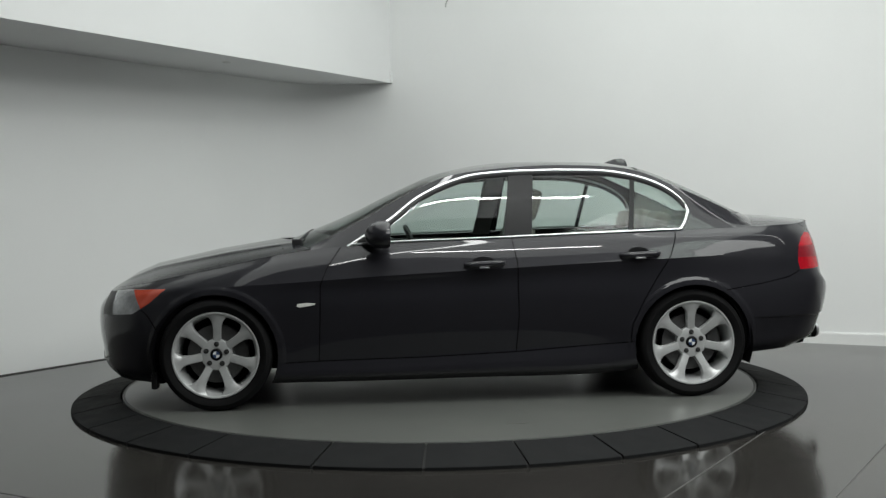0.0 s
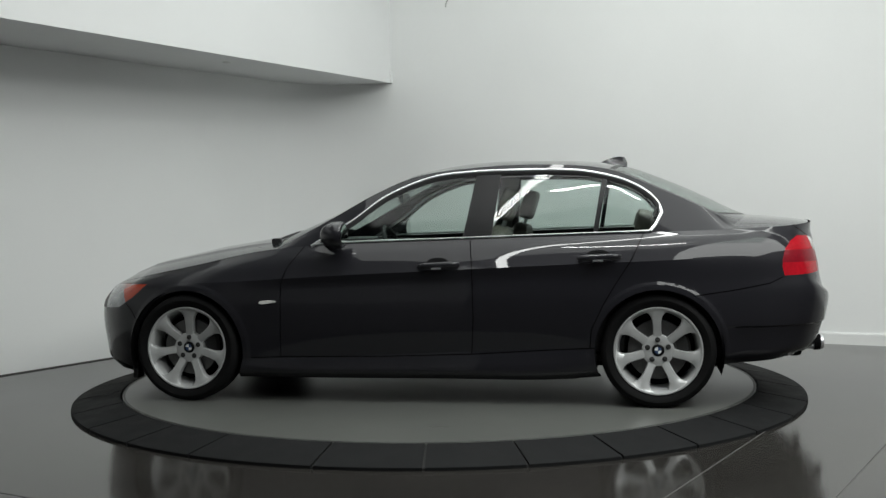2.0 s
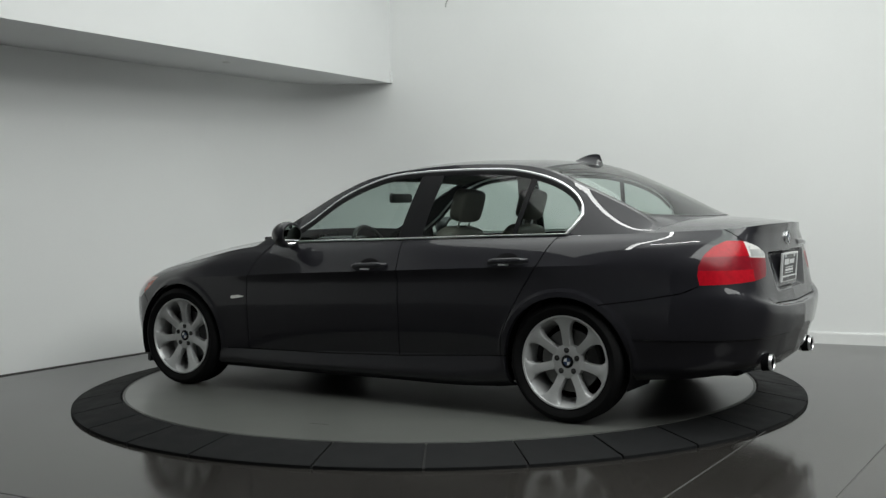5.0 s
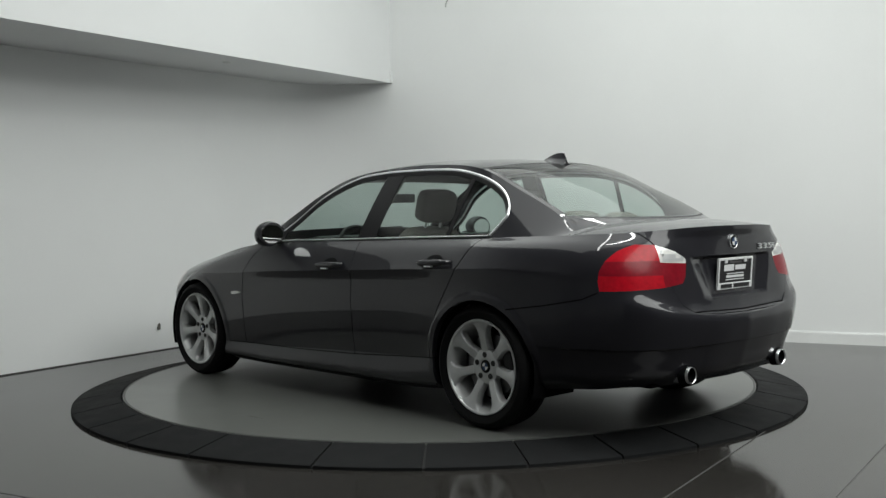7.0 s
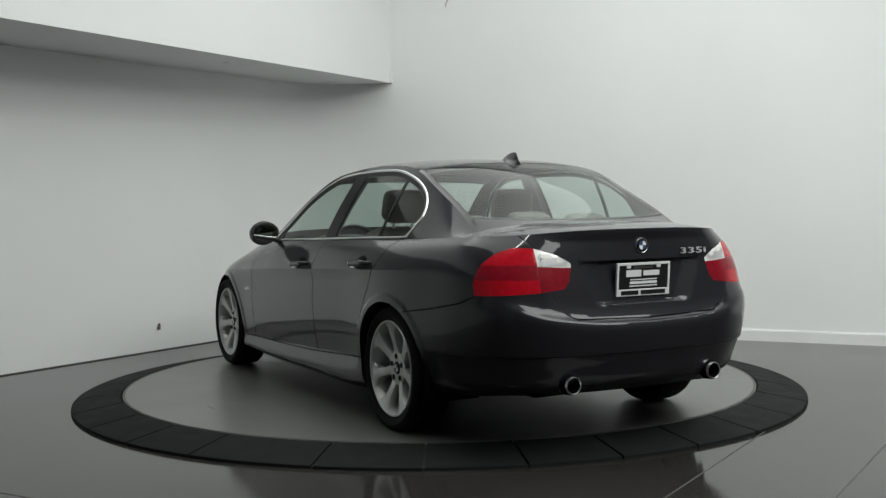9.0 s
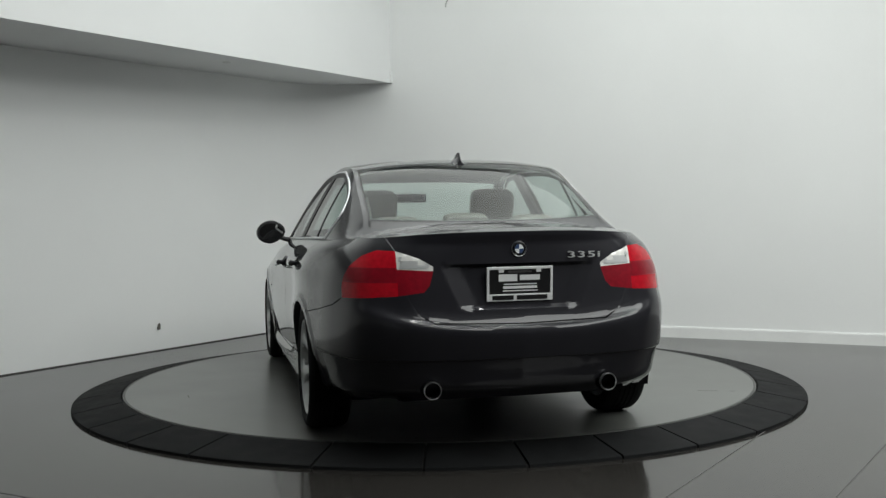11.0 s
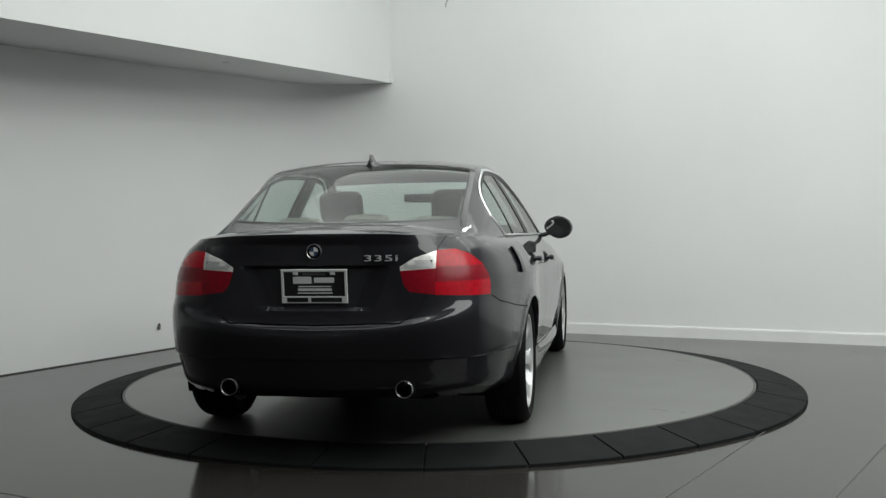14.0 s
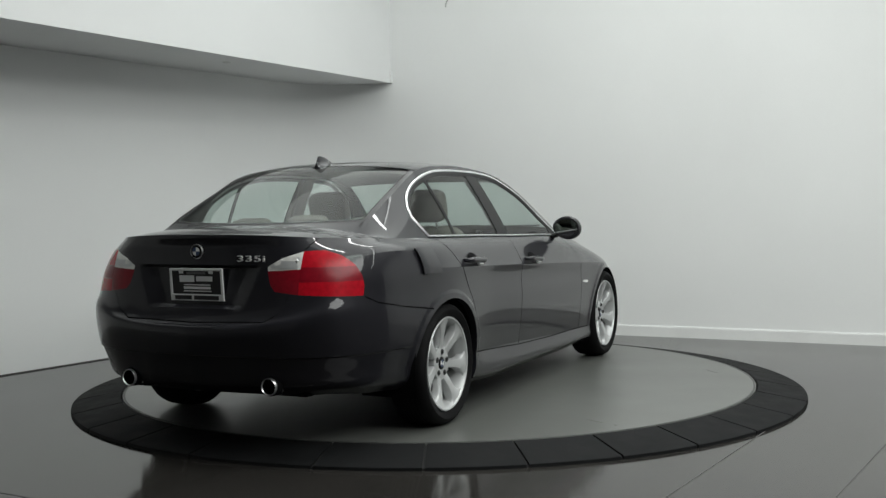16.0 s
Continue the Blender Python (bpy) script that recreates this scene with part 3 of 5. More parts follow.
def lip_in(bm, depth=0.03):
    """Folds the wheel-arch edges of a panel inwards."""
    es = []
    for e in bm.edges:
        if len(e.link_faces) == 1:
            for ax, az in AXLES:
                if all(abs(math.hypot(v.co.x - ax, v.co.z - az) - ARCH_R) < 0.005 for v in e.verts):
                    es.append(e)
                    break
    if es:
        g = bmesh.ops.extrude_edge_only(bm, edges=es)
        for v in g["geom"]:
            if isinstance(v, bmesh.types.BMVert):
                v.co.y -= math.copysign(depth, v.co.y)


def hem(bm, depth=0.006):
    """Gives a sheet panel the thickness of its folded rim."""
    bmesh.ops.recalc_face_normals(bm, faces=bm.faces[:])
    es = [e for e in bm.edges if len(e.link_faces) == 1]
    g = bmesh.ops.extrude_edge_only(bm, edges=es)
    for v in g["geom"]:
        if isinstance(v, bmesh.types.BMVert):
            n = Vector((0.0, -math.copysign(1, v.co.y) if abs(v.co.y) > 0.45 else 0.0, 0.0))
            if n.length < 0.5:
                n = Vector((1.0 if v.co.x < 0 else -1.0, 0, 0))
            v.co += n * depth


car = empty("car")
tagged(car, "dark graphite grey four-door saloon car on the turntable", "car")

for flip in (False, True):
    for name, key in (("front_door", "door_front"), ("rear_door", "door_rear"), ("front_fender", "fender"), ("rear_quarter_panel", "quarter"), ("sill_panel", "sill")):
        bm = add_faces(bmesh.new(), groups[key], flip)
        lip_in(bm)
        hem(bm)
        ob = part(name, bm, PAINT, car, angle=13)
        if key == "door_front":
            door_f = (door_f[0], ob) if flip else (ob, None)
        if key == "door_rear":
            door_r = (door_r[0], ob) if flip else (ob, None)
    for name, key, mat, lab in (("tail_light", "tail_red", RED_LENS, "glossy red tail light lens"),):
        bm = add_faces(bmesh.new(), groups["tail_red"], flip)
        hem(bm)
        lamp = part("tail_light", bm, RED_LENS, car, lab, angle=28)
        bm = add_faces(bmesh.new(), groups["tail_band"], flip)
        hem(bm)
        part("lens_band", bm, DARK_RED, lamp, "darker red band across the lens", angle=28)
        bm = add_faces(bmesh.new(), groups["tail_red_in"], flip)
        hem(bm)
        part("inner_lens", bm, DARK_RED, lamp, "dark red lens on the boot lid")
        bm = add_faces(bmesh.new(), groups["tail_white"], flip)
        hem(bm)
        rev = part("reversing_lens", bm, WHITE_LENS, lamp, "clear reversing light lens")
        cells = [f for f in groups["tail_white"] if all(0.408 < abs(p[1]) < 0.553 and 0.856 + (abs(p[1]) - 0.42) * 0.06 < p[2] < 0.887 + (abs(p[1]) - 0.41) * 0.27 for p in f)]
        if cells:
            cells = [[(p[0] - 0.003, p[1], p[2]) for p in f] for f in cells]
            part("reflector", add_faces(bmesh.new(), cells, flip), ALLOY, rev, "grey ribbed reflector behind the clear lens")
    bm = add_faces(bmesh.new(), groups["head_clear"], flip)
    hem(bm)
    head = part("headlight", bm, LAMP_LENS, car, "clear headlight with a silver reflector")
    bm = add_faces(bmesh.new(), groups["head_amber"], flip)
    hem(bm)
    part("turn_lens", bm, AMBER, head, "amber corner lens")
    if "head_dark" in groups:
        bm = add_faces(bmesh.new(), groups["head_dark"], flip)
        part("lamp_surround", bm, BLACK, head)

for name, key in (("front_bumper", "bumper_front"), ("rear_bumper", "bumper_rear")):
    bm = add_faces(bmesh.new(), groups[key])
    add_faces(bm, groups[key], True)
    bmesh.ops.remove_doubles(bm, verts=bm.verts[:], dist=1e-4)
    lip_in(bm)
    hem(bm)
    ob = part(name, bm, PAINT, car, angle=28)
    if key == "bumper_rear":
        rear_bumper = ob

# dark inner shell behind the shut lines
bm = grid_bm(BODY_GRID[::2, ::2])
open_arches(bm, ARCH_R)
half = [[tuple(v.co) for v in f.verts] for f in bm.faces]
bm.free()
bm = add_faces(bmesh.new(), half)
add_faces(bm, half, True)
bmesh.ops.remove_doubles(bm, verts=bm.verts[:], dist=1e-4)
for v in bm.verts:
    v.co.x *= 0.984
    v.co.y -= math.copysign(min(0.016, abs(v.co.y)), v.co.y)
    if v.co.x < -2.1:
        v.co.x += 0.045
part("inner_shell", bm, INNER, car)

# ---- bonnet and boot lid ----
TOP = LINES[8]
HOOD_C = [(2.08, 0.672), (1.95, 0.757), (1.83, 0.808), (1.44, 0.892), (0.94, 0.968), (0.7, 0.985)]


def top_grid(u0, u1, centre, rows=14, crown=2.0, t0=0.0):
    G = []
    for i in range(u0, u1 + 1):
        E = TOP[i]
        C = centre(E)
        G.append([np.array((E[0] + (C[0] - E[0]) * t, E[1] * (1 - t), E[2] + (C[2] - E[2]) * (1 - (1 - t) ** crown))) for t in np.linspace(t0, 1, rows + 1)])
    return np.array(G)


u_cowl = min(range(COLS), key=lambda i: abs(TOP[i][0] - 0.78))
u_deck = min(range(COLS), key=lambda i: abs(TOP[i][0] + 1.55))


def hood_centre(E):
    x = 2.065 - (2.065 - E[0]) * 0.79
    return np.array((x, 0, along(HOOD_C, x)))


def deck_centre(E):
    f = (-1.55 - E[0]) / (2.292 - 1.55)
    x = -1.78 - f * (2.292 - 1.78)
    return np.array((x, 0, along([(-1.5, 1.080), (-1.86, 1.066), (-2.1, 1.048), (-2.2, 1.037), (-2.292, 1.022)], x)))


def mirrored(bm):
    faces = [[tuple(v.co) for v in f.verts] for f in bm.faces]
    bm.free()
    b2 = add_faces(bmesh.new(), faces)
    add_faces(b2, faces, True)
    bmesh.ops.remove_doubles(b2, verts=b2.verts[:], dist=1e-4)
    return b2


def hood_rib(p):
    """Two soft power ridges that run back along the bonnet."""
    x, y, z = p
    w = max(0.0, min(1.0, (x - 0.8) / 0.3)) * max(0.0, min(1.0, (2.05 - x) / 0.2))
    return (x, y, z + 0.008 * w * math.exp(-((abs(y) - (0.30 + 0.12 * (2.1 - x))) / 0.05) ** 2))


bm = mirrored(grid_bm(top_grid(0, u_cowl, hood_centre, 20, 2.0, 0.012), post=hood_rib))
bonnet = part("bonnet", bm, PAINT, car, angle=28)

bm = grid_bm(top_grid(u_deck, COLS - 1, deck_centre, 20, 3.0))
for yy in (0.5985, 0.6015):
    slice_faces(bm, lambda c: True, (0, yy, 0), (0, 1, 0))
deck = [[tuple(v.co) for v in f.verts] for f in bm.faces if f.calc_center_median().y < 0.5985 and f.calc_center_median().x < -1.75]
rest = [[tuple(v.co) for v in f.verts] for f in bm.faces if f.calc_center_median().y > 0.6015 or f.calc_center_median().x >= -1.75]
bm.free()
bm = add_faces(bmesh.new(), deck + groups["boot_lid"])
bm = mirrored(bm)
bmesh.ops.remove_doubles(bm, verts=bm.verts[:], dist=0.0012)
boot = part("boot_lid", bm, PAINT, car, angle=35)
for flip in (False, True):
    part("deck_side", add_faces(bmesh.new(), rest, flip), PAINT, car, angle=28)

# ---- cabin ----
RAIL = [(0.84, 0.742, 0.905), (0.50, 0.690, 1.085), (0.25, 0.632, 1.225), (0.02, 0.585, 1.318), (-0.30, 0.562, 1.362), (-0.70, 0.557, 1.376),
        (-1.11, 0.580, 1.340), (-1.39, 0.598, 1.226), (-1.68, 0.616, 1.092), (-1.84, 0.640, 0.992)]
SPINE = [(1.0, 0, 0.938), (0.63, 0, 1.088), (0.33, 0, 1.230), (0.05, 0, 1.345), (-0.24, 0, 1.402), (-0.70, 0, 1.414),
         (-1.17, 0, 1.378), (-1.53, 0, 1.250), (-1.90, 0, 1.074), (-2.06, 0, 1.020)]
NR_ = 10
RAIL_S, SPINE_S = spline(RAIL, NR_), spline(SPINE, NR_)
TOP_ROWS = [0, 0.018, 0.036, 0.052, 0.14, 0.25, 0.35, 0.45, 0.55, 0.65, 0.75, 0.85, 0.93, 1.0]


def cabin_point(i, t):
    r, s = RAIL_S[i], SPINE_S[i]
    k = 1 - (1 - t) ** 2
    kz = 1 - (1 - t) ** 2.6
    return (r[0] + (s[0] - r[0]) * k, r[1] * (1 - t), r[2] + (s[2] - r[2]) * kz)


CABIN = [[cabin_point(i, t) for t in TOP_ROWS] for i in range(len(RAIL_S))]
I_HEAD, I_REAR, I_BASE = 3 * NR_ + 1, 6 * NR_, 8 * NR_ + 1


def cabin_part(keep):
    faces = []
    for i in range(len(CABIN) - 1):
        for j in range(len(TOP_ROWS) - 1):
            if keep(i, j):
                faces.append([CABIN[i][j], CABIN[i + 1][j], CABIN[i + 1][j + 1], CABIN[i][j + 1]])
    bm = add_faces(bmesh.new(), faces)
    return mirrored(bm)


roof = part("roof", cabin_part(lambda i, j: (I_HEAD <= i < I_REAR) or (j < 2)), PAINT, car, angle=28)
ws = cabin_part(lambda i, j: i < I_HEAD and j >= 3)
wind = part("windscreen", ws, GLASS, car, "clear raked windscreen")
rw = cabin_part(lambda i, j: I_REAR <= i < I_BASE and j >= 3)
back_glass = part("rear_window", rw, GLASS, car, "lightly tinted rear window")
for owner, i0, i1 in ((wind, 0, I_HEAD), (back_glass, I_REAR, I_BASE)):
    for flip in (False, True):
        strip = [[CABIN[i][j], CABIN[i + 1][j], CABIN[i + 1][j + 1], CABIN[i][j + 1]] for i in range(i0, i1 + (4 if i0 else 0)) for j in range(2, 3)]
        part("window_seal", add_faces(bmesh.new(), strip, flip), BLACK, owner)
part("top_seal", cabin_part(lambda i, j: i == I_REAR and j >= 3), BLACK, back_glass)
lin = cabin_part(lambda i, j: (I_HEAD - 3 <= i < I_REAR + 1))
for v in lin.verts:
    v.co.z -= 0.022
    v.co.y *= 0.97
part("headliner", lin, LINER, car, "pale grey cloth headliner")
# black band printed along the foot of the windscreen and rear window
for glass_ob, rng in ((wind, (0, 4)), (wind, (I_HEAD - 5, I_HEAD)), (back_glass, (I_BASE - 1, I_BASE))):
    b = cabin_part(lambda i, j: rng[0] <= i < rng[1] and j >= 3)
    for v in b.verts:
        v.co.z -= 0.004
    part("frit_band", b, BLACK, glass_ob)

part("rear_cowl", cabin_part(lambda i, j: i > I_BASE and j >= 2), PAINT, car, angle=28)
for flip in (False, True):
    foot = [CABIN[I_BASE][j] for j in range(2, len(TOP_ROWS))]
    low = [(p[0] - 0.020, p[1], p[2] - 0.012) for p in foot]
    part("foot_seal", add_faces(bmesh.new(), [[a, b, d, c] for a, b, c, d in zip(foot, foot[1:], low, low[1:])], flip), BLACK, back_glass)

SIDE_TOP = LINES[8]


def belt(x):
    pts = [(p[0], p[1], p[2]) for p in SIDE_TOP[4 * PER_U:12 * PER_U]]
    xs = [p[0] for p in pts][::-1]
    return float(np.interp(x, xs, [p[1] for p in pts][::-1])), float(np.interp(x, xs, [p[2] for p in pts][::-1]))


def rail(x):
    xs = [p[0] for p in RAIL_S][::-1]
    return float(np.interp(x, xs, [p[1] for p in RAIL_S][::-1])), float(np.interp(x, xs, [p[2] for p in RAIL_S][::-1]))


def side_y(x, z):
    """Half width of the cabin side at a place and height, bowed outwards a little."""
    yb, zb = belt(x)
    yr, zr = rail(x)
    t = (z - zb) / max(zr - zb, 1e-3)
    t = max(-0.05, min(1.0, t))
    return yb + (yr - yb) * t + 0.05 * t * (1 - t) * min(1.0, (zr - zb) / 0.3)


DLO_TOP = spline([(0.625, 0.914), (0.50, 0.990), (0.382, 1.062), (0.188, 1.204), (-0.077, 1.310), (-0.30, 1.337), (-0.48, 1.343), (-0.75, 1.343),
                  (-0.978, 1.329), (-1.206, 1.272), (-1.335, 1.200), (-1.392, 1.135), (-1.410, 1.085)], 8)
KINK = [(-1.346, 0.984), (-1.376, 1.020), (-1.410, 1.085)]


def dlo_hi(x):
    return float(np.interp(x, [p[0] for p in DLO_TOP][::-1], [p[1] for p in DLO_TOP][::-1]))


def dlo_lo(x):
    if x < -1.346:
        return float(np.interp(-x, [-p[0] for p in KINK], [p[1] for p in KINK]))
    return belt(x)[1] + 0.002


XS = list(np.arange(0.84, 0.62, -0.03)) + list(np.arange(0.62, -1.30, -0.025)) + list(np.arange(-1.30, -1.41, -0.0055)) + [-1.41] + list(np.arange(-1.43, -1.98, -0.03))


def side_strip(lo, hi, x0, x1, rows=6, flip=False, sink=0.0):
    xs = [x for x in XS if x1 - 1e-6 <= x <= x0 + 1e-6]
    G = []
    for x in xs:
        a, b = lo(x), max(hi(x), lo(x) + 1e-4)
        G.append([(x, side_y(x, a + (b - a) * k / rows) - sink, a + (b - a) * k / rows) for k in range(rows + 1)])
    faces = [[G[i][j], G[i + 1][j], G[i + 1][j + 1], G[i][j + 1]] for i in range(len(G) - 1) for j in range(rows)]
    return add_faces(bmesh.new(), faces, flip)


def ribbon(pts, width, proud, flip, sink=0.0):
    """A raised strip along a line on the cabin side; pts in (x, z)."""
    bm = bmesh.new()
    rows = []
    n = len(pts)
    for i, (x, z) in enumerate(pts):
        x0, z0 = pts[max(i - 1, 0)]
        x1, z1 = pts[min(i + 1, n - 1)]
        d = Vector((x1 - x0, z1 - z0)).normalized()
        nx, nz = -d.y * width / 2, d.x * width / 2
        s = -1 if flip else 1
        y = side_y(x, z) - sink
        rows.append([bm.verts.new((x + nx * c, s * (y + proud * h), z + nz * c)) for c, h in ((1, -0.2), (0.92, 0.45), (0.6, 0.85), (0, 1), (-0.6, 0.85), (-0.92, 0.45), (-1, -0.2))])
    for a, b in zip(rows, rows[1:]):
        for k in range(7):
            bm.faces.new((a[k], b[k], b[(k + 1) % 7], a[(k + 1) % 7]))
    bm.faces.new(rows[0])
    bm.faces.new(rows[-1][::-1])
    return bm


# window outlines in the side view
B_FRONT = [(-0.281, 0.94), (-0.346, 1.36)]
B_REAR = [(-0.446, 0.96), (-0.494, 1.36)]
Q_FRONT = [(-1.024, 0.97), (-1.082, 1.33)]
Q_REAR = [(-1.052, 0.97), (-1.112, 1.33)]
M_LINE = [(0.475, 0.90), (0.445, 1.05)]


def lean(line, z):
    (x0, z0), (x1, z1) = line
    return x0 + (x1 - x0) * (z - z0) / (z1 - z0)


DLO_EDGE = [tuple(p) for p in DLO_TOP[::3]] + ([tuple(DLO_TOP[-1])] if (len(DLO_TOP) - 1) % 3 else []) + KINK[::-1][1:]
DLO_POLY = DLO_EDGE + [(-1.346, 0.90), (0.625, 0.80)]

for flip in (False, True):
    k = 1 if flip else 0
    sf = side_strip(lambda x: belt(x)[1] - 0.002, lambda x: rail(x)[1], 0.84, -1.84, 22, flip)
    for p, q in zip(DLO_EDGE, DLO_EDGE[1:]):
        cut_line(sf, p, q, 0, 0.012, half=0)
    hole = [f for f in sf.faces if in_poly(f.calc_center_median().x, f.calc_center_median().z, DLO_POLY)]
    bmesh.ops.delete(sf, geom=hole, context="FACES")
    bmesh.ops.remove_doubles(sf, verts=sf.verts[:], dist=2e-4)
    part("cabin_side", sf, PAINT, car, angle=35)
    # the window field, cut into panes, posts and frame
    lo = lambda x: dlo_lo(x)
    fr = side_strip(lo, dlo_hi, 0.62, -1.41, 12, flip, 0.004)
    for line in (B_FRONT, B_REAR, Q_FRONT, Q_REAR, M_LINE):
        (x0, z0), (x1, z1) = line
        n = Vector((z1 - z0, 0, -(x1 - x0))).normalized()
        slice_faces(fr, lambda c: abs(c.x - x0) < 0.15, (x0, 0, z0), n)
    pane = {}
    for f in fr.faces:
        c = f.calc_center_median()
        if c.x > lean(M_LINE, c.z):
            key = "sail"
        elif c.x > lean(B_FRONT, c.z):
            key = "front"
        elif c.x > lean(B_REAR, c.z):
            key = "post"
        elif c.x > lean(Q_FRONT, c.z):
            key = "rear"
        elif c.x > lean(Q_REAR, c.z):
            key = "divider"
        else:
            key = "quarter"
        pane.setdefault(key, []).append([tuple(v.co) for v in f.verts])
    fr.free()
    for key, name, owner in (("front", "window_glass", door_f[k]), ("rear", "window_glass", door_r[k]), ("quarter", "quarter_glass", door_r[k])):
        part(name, add_faces(bmesh.new(), pane[key]), GLASS, owner, "lightly tinted side window")
    for key, name, owner in (("post", "centre_post", door_f[k]), ("divider", "window_divider", door_r[k]), ("sail", "mirror_triangle", door_f[k])):
        bm = add_faces(bmesh.new(), pane[key])
        g = bmesh.ops.extrude_face_region(bm, geom=bm.faces[:])
        for v in g["geom"]:
            if isinstance(v, bmesh.types.BMVert):
                v.co.y += (-1 if flip else 1) * 0.004
        part(name, bm, GLOSS_BLACK, owner, "gloss black window post")
    # black inner frame and chrome surround
    top = [tuple(p) for p in DLO_TOP]
    base = [(x, belt(x)[1] + 0.008) for x in np.linspace(0.60, -1.34, 40)]
    part("frame_seal", ribbon([(x, z - 0.018) for x, z in top[4:-6]], 0.030, 0.004, flip), BLACK, door_f[k])
    part("chrome_strip", ribbon(top + [(x, z) for x, z in KINK[::-1]][1:], 0.019, 0.008, flip), CHROME, car, "bright chrome window surround")
    part("belt_strip", ribbon(base, 0.011, 0.009, flip), CHROME, car, "bright chrome strip along the window sill")

# ---- wheels, built once and copied ----
SPOKES = 7
SPOKE_W = [(0.055, 0.054), (0.10, 0.046), (0.14, 0.046), (0.17, 0.051), (0.20, 0.068), (0.222, 0.106), (0.236, 0.178)]
SPOKE_H = [(0.055, 0.050), (0.10, 0.060), (0.15, 0.072), (0.20, 0.082), (0.236, 0.088)]


def spoke(bm, angle):
    """A spoke that swells into the rim, with a softly crowned face."""
    rows = []
    rs = np.linspace(0.055, 0.236, 14)
    for r in rs:
        w = float(np.interp(r, *zip(*SPOKE_W))) / 2
        h = float(np.interp(r, *zip(*SPOKE_H)))
        sec = [(-w, h - 0.045), (-w, h - 0.006), (-w * 0.86, h), (0, h + 0.003), (w * 0.86, h), (w, h - 0.006), (w, h - 0.045)]
        row = []
        for y, z in sec:
            a = y / max(r, 0.03) if r > 0.15 else None
            x, yy = (r * cos(a), r * sin(a)) if a is not None else (math.sqrt(max(r * r - y * y, 1e-4)), y)
            row.append(bm.verts.new((x * cos(angle) - yy * sin(angle), x * sin(angle) + yy * cos(angle), z)))
        rows.append(row)
    for p, q in zip(rows, rows[1:]):
        for k in range(6):
            bm.faces.new((p[k], q[k], q[k + 1], p[k + 1]))
    bm.faces.new(rows[0])
    bm.faces.new(rows[-1][::-1])


def make_wheel():
    """A wheel about its z axis, the outer face up; the tyre is the part, the rest hangs on it."""
    bm = bmesh.new()
    prof = [(0.232, 0.078), (0.243, 0.086), (0.262, 0.102), (0.285, 0.108), (0.302, 0.100), (0.312, 0.086), (0.3165, 0.07)]
    for k in range(5):
        z = 0.052 - k * 0.026
        prof += [(0.318, z + 0.010), (0.318, z - 0.010), (0.311, z - 0.012), (0.311, z - 0.014)] if k < 4 else [(0.318, z + 0.010)]
    prof += [(0.312, -0.086), (0.302, -0.100), (0.28, -0.108), (0.25, -0.098), (0.232, -0.08)]
    lathe(bm, prof, 96)
    wheel = part("wheel", bm, TYRE, None, "black low-profile tyre on a silver alloy wheel", angle=30)
    bm = bmesh.new()
    lathe(bm, [(0.246, 0.092), (0.243, 0.097), (0.236, 0.096), (0.230, 0.086), (0.222, 0.070), (0.214, 0.02), (0.206, -0.07), (0.232, -0.085), (0.246, -0.08)], 96)
    rim = part("rim", bm, ALLOY, wheel, "silver alloy rim", angle=30)
    for k in range(SPOKES):
        bm = bmesh.new()
        spoke(bm, 2 * pi * k / SPOKES + pi / 2 + pi / 7)
        part("spoke", bm, ALLOY, wheel, angle=45)
    bm = bmesh.new()
    lathe(bm, [(0.0, 0.048), (0.030, 0.048), (0.034, 0.052), (0.036, 0.056), (0.042, 0.056), (0.078, 0.058), (0.088, 0.054), (0.090, 0.045), (0.088, 0.0), (0.0, 0.0)], 48)
    part("hub", bm, ALLOY, wheel, angle=30)
    for k in range(5):
        a = 2 * pi * k / 5 - pi / 2
        bm = bmesh.new()
        lathe(bm, [(0.0, 0.0605), (0.0145, 0.0605), (0.0145, 0.0575)], 16, Matrix.Translation((0.060 * cos(a), 0.060 * sin(a), 0)))
        lathe(bm, [(0.0, 0.066), (0.006, 0.066), (0.0085, 0.062), (0.0085, 0.058)], 6, Matrix.Translation((0.060 * cos(a), 0.060 * sin(a), 0)))
        part("wheel_bolt", bm, IRON, wheel, "dark recessed wheel bolt")
    bm = bmesh.new()
    lathe(bm, [(0.0, 0.0600), (0.024, 0.0600), (0.031, 0.0585), (0.034, 0.055)], 40)
    part("hub_cap", bm, GLOSS_BLACK, wheel, "round black hub cap with quartered roundel")
    for k in range(4):
        bm = bmesh.new()
        pts = [(0, 0)] + [(0.0195 * cos(radians(90 * k + 2 + 86 * j / 8)), 0.0195 * sin(radians(90 * k + 2 + 86 * j / 8))) for j in range(9)]
        prism(bm, pts, 0.0602, 0.0612)
        part("roundel_quarter", bm, WHITE if k % 2 else BLUE, wheel, smooth=False)
    bm = bmesh.new()
    lathe(bm, [(0.06, 0.012), (0.165, 0.012), (0.168, 0.0), (0.168, -0.012), (0.06, -0.012)], 64, close=True)
    part("brake_disc", bm, STEEL, wheel, "worn steel brake disc", angle=30)
    bm = bmesh.new()
    n = 10
    rows = []
    for k in range(n + 1):
        a = radians(155 + 60 * k / n)
        rows.append([bm.verts.new((r * cos(a), r * sin(a), z)) for r, z in ((0.105, -0.03), (0.105, 0.028), (0.13, 0.036), (0.168, 0.036), (0.182, 0.022), (0.182, -0.03))])
    for p, q in zip(rows, rows[1:]):
        for k in range(6):
            bm.faces.new((p[k], q[k], q[(k + 1) % 6], p[(k + 1) % 6]))
    bm.faces.new(rows[0])
